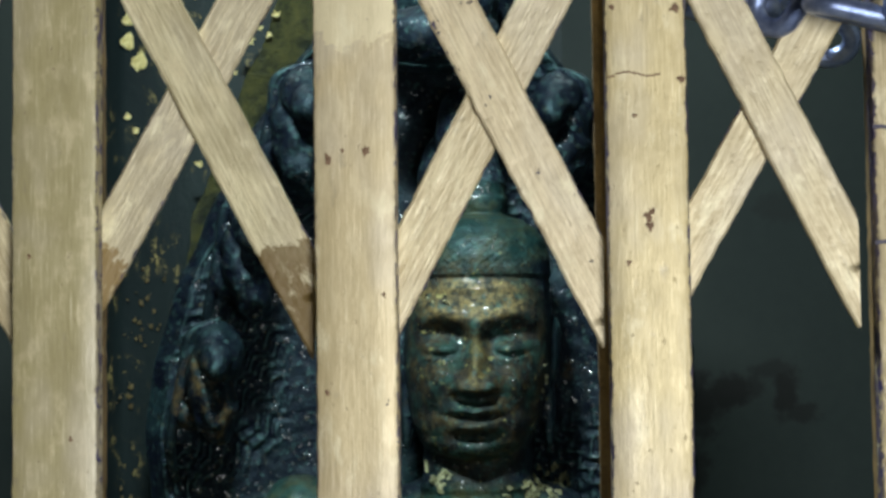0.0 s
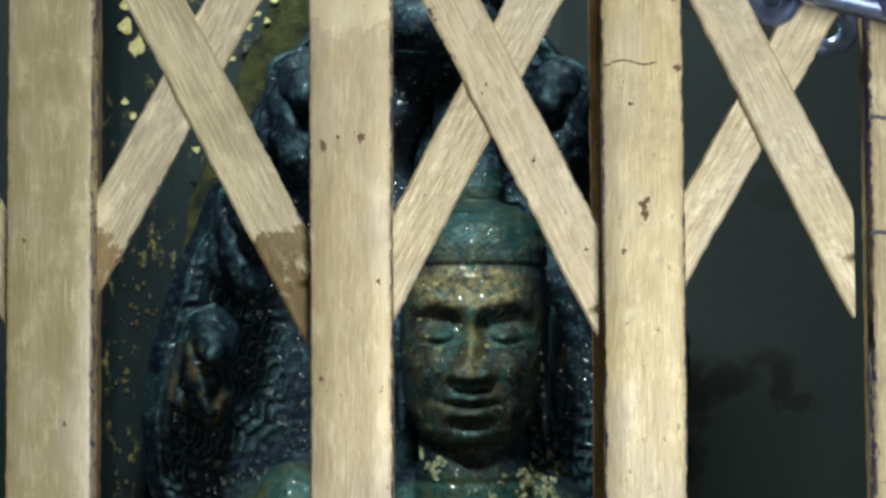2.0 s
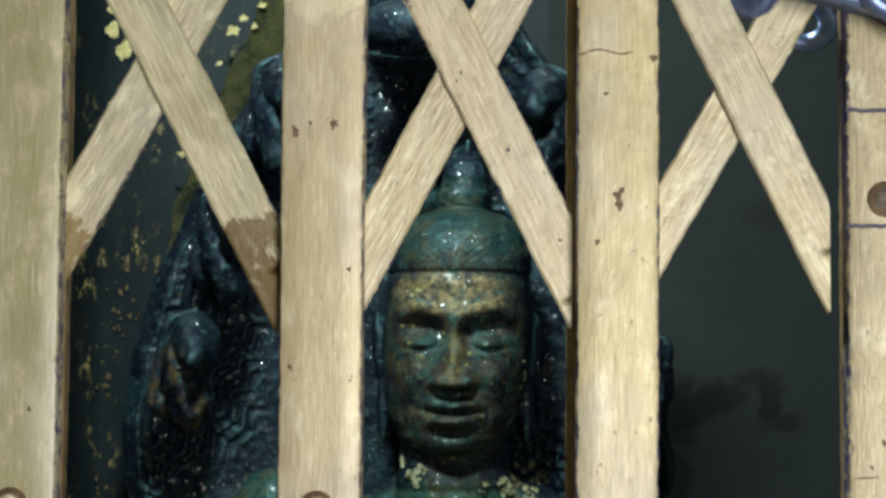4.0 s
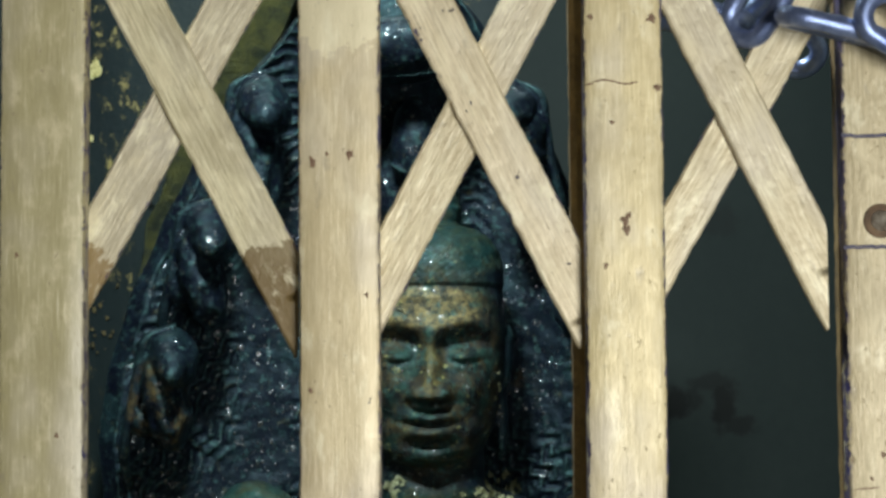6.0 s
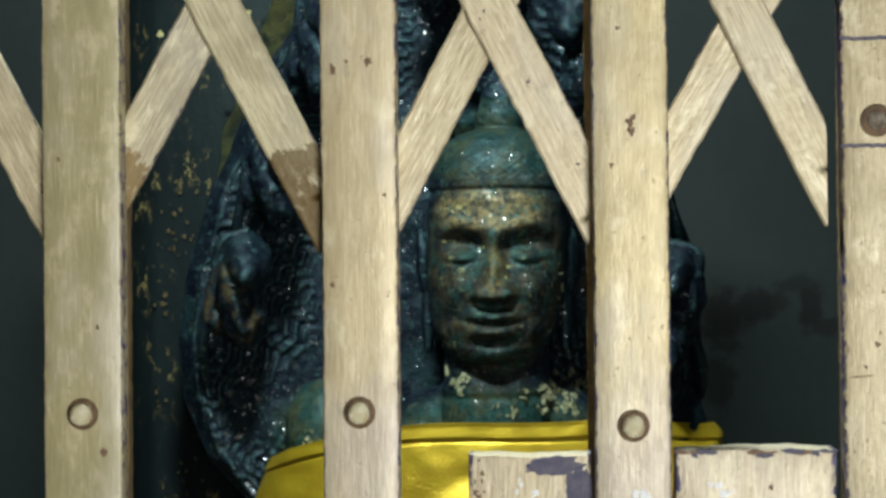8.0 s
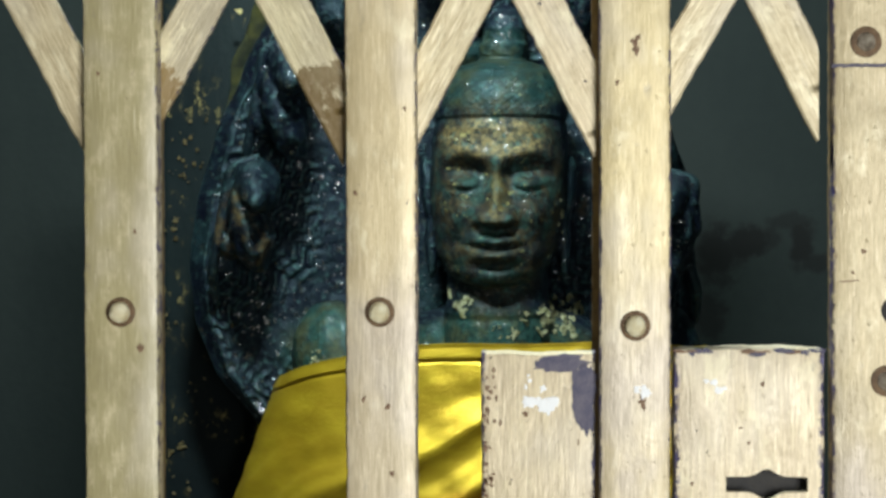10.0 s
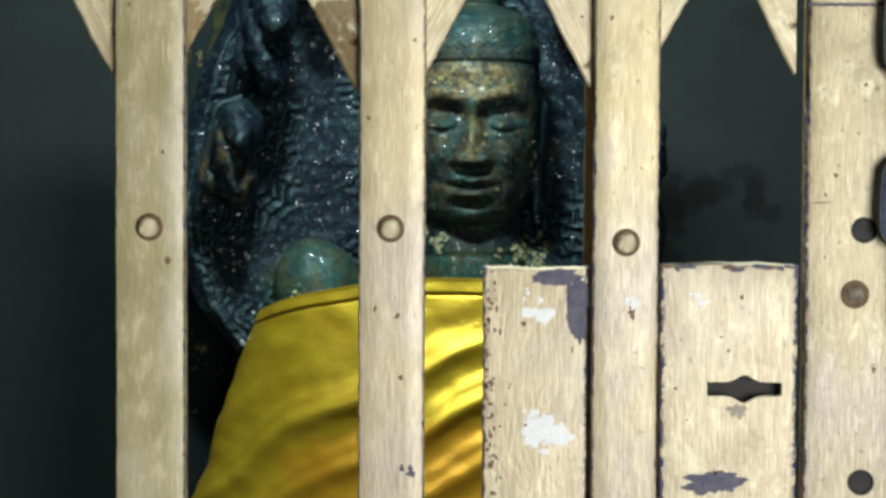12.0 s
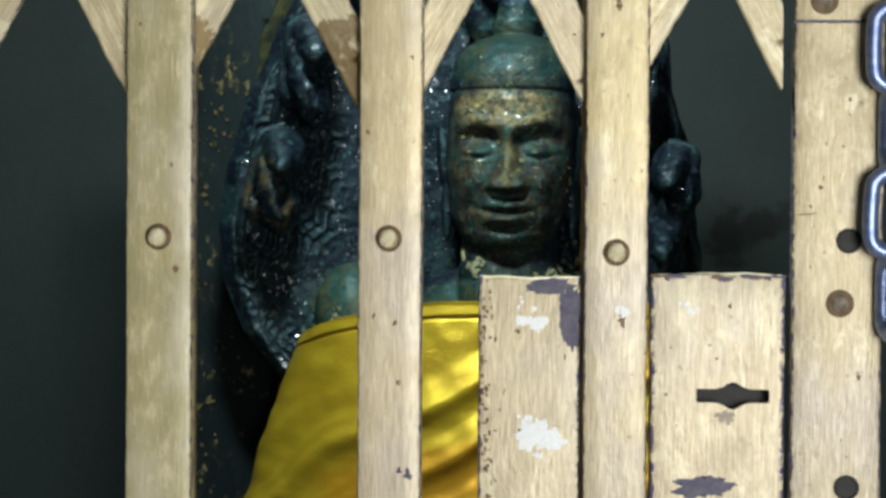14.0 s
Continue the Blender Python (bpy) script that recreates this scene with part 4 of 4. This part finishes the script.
def statue():
    bm = bmesh.new()
    head(bm)
    # ears with long lobes
    for s in (-1, 1):
        blob(bm, (HX + s * 0.0520, HY + 0.004, 0.055), (0.0055, 0.012, 0.026), (0, s * 5, 0), 0.0012)
        blob(bm, (HX + s * 0.0490, HY + 0.002, 0.018), (0.0050, 0.009, 0.028), (0, 0, 0), 0.0010)
    # neck with its folds
    lathe(bm, [(0.040, -0.075), (0.0405, -0.052), (0.0400, -0.044), (0.0385, -0.039), (0.0398, -0.035), (0.0388, -0.029), (0.0372, -0.025), (0.0378, -0.016), (0.036, 0.0)], Matrix.Translation((HX, HY - 0.002, 0)), 48)
    # shoulders, breast, arms and lap
    blob(bm, (HX, 0.700, -0.060), (0.080, 0.042, 0.034), (0, 0, 0), 0.0020, 48, 26)
    blob(bm, (0.018, 0.705, -0.150), (0.128, 0.070, 0.110), (0, 0, 0), 0.002, 72, 40, 0.72)
    for s in (-1, 1):
        blob(bm, (0.018 + s * 0.118, 0.700, -0.073), (0.036, 0.042, 0.046), (0, s * 12, 0), 0.002)
        blob(bm, (0.018 + s * 0.134, 0.700, -0.150), (0.030, 0.036, 0.10), (0, s * -12, 0), 0.002)
    blob(bm, (0.018, 0.690, -0.345), (0.25, 0.13, 0.075), (0, 0, 0), 0.002, 60, 26, 0.8)
    hood(bm)
    for x, z, size, side, knob in ((-0.094, 0.238, 0.024, -1, (-0.125, 0.205)), (0.079, 0.232, 0.022, 1, (0.106, 0.195)), (-0.131, 0.150, 0.022, -1, (-0.160, 0.114)), (0.120, 0.140, 0.021, 1, (0.143, 0.105)), (-0.157, 0.063, 0.021, -1, (-0.187, 0.024)), (0.147, 0.052, 0.020, 1, (0.160, 0.010)), (0.140, -0.004, 0.017, 0, None)):
        serpent_head(bm, x, z, size, side, knob)
    # the middle head leans out over the crown: muzzle, overhanging lip, tongue-shaped crest below
    blob(bm, (-0.004, 0.690, 0.300), (0.044, 0.044, 0.042), (20, 0, 0), 0.003)
    blob(bm, (-0.004, 0.650, 0.2700), (0.046, 0.034, 0.021), (-12, 0, 0), 0.0022, power=0.9)
    tube(bm, [(-0.046, 0.664, 0.262), (-0.030, 0.634, 0.252), (-0.004, 0.622, 0.2475), (0.022, 0.634, 0.252), (0.038, 0.664, 0.262)], [0.003, 0.0042, 0.0046, 0.0042, 0.003])
    blob(bm, (0.011, 0.694, 0.208), (0.0175, 0.022, 0.036), (10, 0, 0), 0.0012)
    tube(bm, [(-0.006, 0.684, 0.196), (0.003, 0.674, 0.189), (0.011, 0.671, 0.187), (0.019, 0.674, 0.189), (0.028, 0.684, 0.196)], [0.0020, 0.0026, 0.0028, 0.0026, 0.0020])
    blob(bm, (0.010, 0.715, 0.180), (0.030, 0.020, 0.040), (0, 0, 0), 0.003)
    surface = BVHTree.FromBMesh(bm)
    ob = link_mesh("statue", bm, BRONZE)
    fuse = ob.modifiers.new("fuse", "REMESH")
    fuse.mode, fuse.voxel_size, fuse.use_smooth_shade = "VOXEL", 0.0012, True
    tagged(ob, "dark patinated bronze statue seated before a serpent hood", "statue")
    return surface


skin = statue()


# ---- crumpled gold leaf pressed on the statue's neck and breast ----
def leaf_squares():
    leaf = thing("gold_leaf", "crumpled squares of bright gold leaf on the statue, and its shoulder's glints", "gold leaf", at=(0.02, 0.62, -0.04))
    pick = random.Random(21)
    # the cluster at x -0.112 is the left shoulder's glints, built as leaf
    for cx, cz, sx, sz, count, big in ((-0.004, -0.030, 0.006, 0.009, 14, 0.0034), (0.064, -0.038, 0.018, 0.010, 44, 0.0042), (-0.112, -0.072, 0.005, 0.010, 12, 0.0028), (0.030, -0.048, 0.012, 0.004, 8, 0.0026), (-0.004, 0.092, 0.008, 0.004, 4, 0.0022), (0.066, 0.040, 0.004, 0.016, 5, 0.0024)):
        for k in range(count):
            x, z = cx + pick.gauss(0, sx * 0.6), cz + pick.gauss(0, sz * 0.6)
            place, normal, _, _ = skin.ray_cast(Vector((x, 0.3, z)), Vector((0, 1, 0)))
            if place is None:
                continue
            r = big * pick.uniform(0.35, 1.0)
            bm = patch_mesh(r, r * pick.uniform(0.6, 1.1), pick.uniform(0, 50), 0.8, 0.0005, 20)
            for v in bm.verts:
                v.co.y += noisy(v.co + Vector((k, 0, x * 50)), 520, 0.0016)
            ob = part("square", bm, LEAF_PALE, leaf)
            facing = normal.to_track_quat("-Y", "Z").to_matrix().to_4x4()
            ob.matrix_basis = Matrix.Translation(place + normal * 0.0008 - leaf.location) @ facing @ pose(0, 0, 0, pick.gauss(0, 22), pick.uniform(0, 360), pick.gauss(0, 22))


leaf_squares()


# ---- satin robe round the statue ----
def robe():
    nz, nx = 200, 240

    def point(f, i, out):
        a = -math.pi * 0.60 + math.pi * 1.20 * i / nx
        s, c = math.sin(a), math.cos(a)
        spread = (0.158 + 0.092 * f ** 0.8) * (1.0 if s < 0 else 1.03)
        x = 0.012 + spread * s
        top = -0.0545 - 0.030 * max(0.0, -s) ** 2.2 - 0.010 * max(0.0, s - 0.3) ** 2 - 0.006 * max(0, -c)
        z = top + (-0.415 - top) * f
        slant = (z - 0.36 * x - 0.25 * x * abs(x) * 4) / 0.046 + 0.9 * noise.noise(Vector((x * 7, 0, z * 7)))
        q = slant - math.floor(slant) - 0.5
        start = min(1, max(0, (f - 0.17 + 1.2 * max(0, min(0.15, x + 0.06))) / 0.07))
        fold = (0.0085 * math.exp(-(q / 0.20) ** 2) + 0.0030 * math.exp(-((q - 0.3) / 0.12) ** 2)) * start * (0.9 + 0.8 * noise.noise(Vector((math.floor(slant) * 3.7, 1, x * 6))))
        fold *= 0.8
        fold += noisy((x, 0, z), 13, 0.0026) + noisy((x, 5, z), 60, 0.0010)
        depth = 0.077 + 0.052 * f + fold
        y = 0.706 - (depth * c if c > 0 else 0.06 * c)
        y -= 0.0016 * (f < 0.030) + 0.0010 * bell(f, 0.0, 0.005) - 0.0012 * bell(f, 0.034, 0.004)
        return (x + s * (fold + out), y - c * out, z + (0.004 * noise.noise(Vector((x * 14, 2, 0)))) * (1 - f))
    robe_thing = thing("robe", "shiny yellow satin robe wrapped round the statue's breast", "robe", at=(0.012, 0.65, -0.42))
    hem_row = next(j for j in range(nz) if (j / nz) ** 1.35 > 0.032)
    for name, first, last, label in (("hem", 0, hem_row, "stitched double hem"), ("drape", hem_row, nz, "")):
        bm = bmesh.new()
        lift = 0.0006 if name == "hem" else 0.0
        outer = [[point((j / nz) ** 1.35, i, lift) for i in range(nx + 1)] for j in range(first, last + 1)]
        inner = [[point((j / nz) ** 1.35, i, -0.0018) for i in range(nx + 1)] for j in range(first, last + 1)]
        rows = outer + inner[::-1] + outer[:1]
        grid_mesh(bm, rows)
        bmesh.ops.remove_doubles(bm, verts=bm.verts, dist=0.00001)
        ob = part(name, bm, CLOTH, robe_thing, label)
        ob.matrix_basis = Matrix.Translation((-0.012, -0.65, 0.42))


robe()


# ---- lacquered board behind the statue ----
board = thing("backing_board", "dark green lacquered board with flakes of gold leaf", "board", at=(-0.09, 0.80, -0.42))
bm = bmesh.new()
rows = []
for j in range(41):
    z = 0.79 * j / 40
    l = -0.206 + 0.010 * z
    wave = 0.003 * noise.noise(Vector((0, z * 12, 1)))
    row = [(0.176, 0.06, z), (l, 0.06, z), (l, 0.05, z), (l + 0.004 + wave, 0.030, z), (l + 0.032 + wave, 0.004, z), (l + 0.040, 0.0, z), (l + 0.12, 0.0015 * noise.noise(Vector((1, 2, z * 9))), z), (0.176, 0.0, z)]
    rows.append(row)
grid_mesh(bm, rows, True, True)
part("board", bm, BOARD, board)
# tarnished gilt border that bows along the hood
bm = bmesh.new()
rows = []
for j in range(60):
    z = 0.06 + 0.305 * j / 59
    (x, w) = lerp_rows(((0.05, -0.208, 0.004), (0.08, -0.205, 0.008), (0.15, -0.195, 0.016), (0.20, -0.178, 0.024), (0.25, -0.158, 0.032), (0.31, -0.132, 0.042), (0.43, -0.08, 0.05)), z)
    rows.append([(x + 0.09 + (w if s > 0 else 0.0) + noisy((s, 0, z), 40, 0.003), y + noisy((s, 4, z), 60, 0.003), z + 0.42) for s, y in ((-1, 0.004), (-1, -0.020), (-0.5, -0.028), (0.5, -0.028), (1, -0.020), (1, 0.004))])
grid_mesh(bm, rows, True, True)
part("gilt_border", bm, GILT, board, "tarnished olive gilt border")
rng = random.Random(5)
for k, (x, z, r) in enumerate(((-0.250, 0.340, 0.009), (-0.247, 0.316, 0.007), (-0.248, 0.299, 0.008), (-0.184, 0.352, 0.010), (-0.248, 0.241, 0.004), (-0.239, 0.283, 0.0095), (-0.242, 0.230, 0.004), (-0.228, 0.080, 0.005), (-0.234, 0.060, 0.004),
                               (-0.246, 0.068, 0.004), (-0.247, 0.020, 0.005), (-0.234, 0.118, 0.004), (-0.243, 0.102, 0.005), (-0.240, 0.073, 0.004), (-0.244, 0.0245, 0.005), (-0.240, -0.176, 0.008), (-0.247, -0.181, 0.006), (-0.236, -0.093, 0.004), (-0.246, -0.045, 0.004), (-0.219, 0.118, 0.003))):
    # old leaf has broken up into crumbs, fresh squares near the top are whole
    crumbs = [(x, z, r)] if z > 0.2 else [(x + rng.gauss(0, r * 1.3), z + rng.gauss(0, r * 1.8), r * rng.uniform(0.1, 0.6)) for _ in range(4)]
    for cx, cz, cr in crumbs:
        ob = part("flake_and_glint", patch_mesh(cr * 0.6, cr * 0.75, rng.uniform(0, 60), 0.5 if z > 0.2 else 1.1, 0.0006, 32), LEAF if z > 0.2 else LEAF_OLD, board, "crumpled square of gold leaf" if z > 0.2 else "")
        ob.location = (cx + 0.09, -0.0012, cz + 0.42)
# the gilt border's glints, modelled as bright flakes
for x, z, r in ((-0.150, 0.292, 0.0040), (-0.142, 0.302, 0.0030), (-0.134, 0.296, 0.0022), (-0.172, 0.250, 0.0032), (-0.128, 0.312, 0.0030), (-0.188, 0.200, 0.0028), (-0.160, 0.268, 0.0024)):
    ob = part("flake_and_glint", patch_mesh(r, r * 0.8, rng.uniform(0, 60), 1.0, 0.0006, 32), LEAF, board)
    ob.location = (x + 0.09, -0.034, z + 0.42)
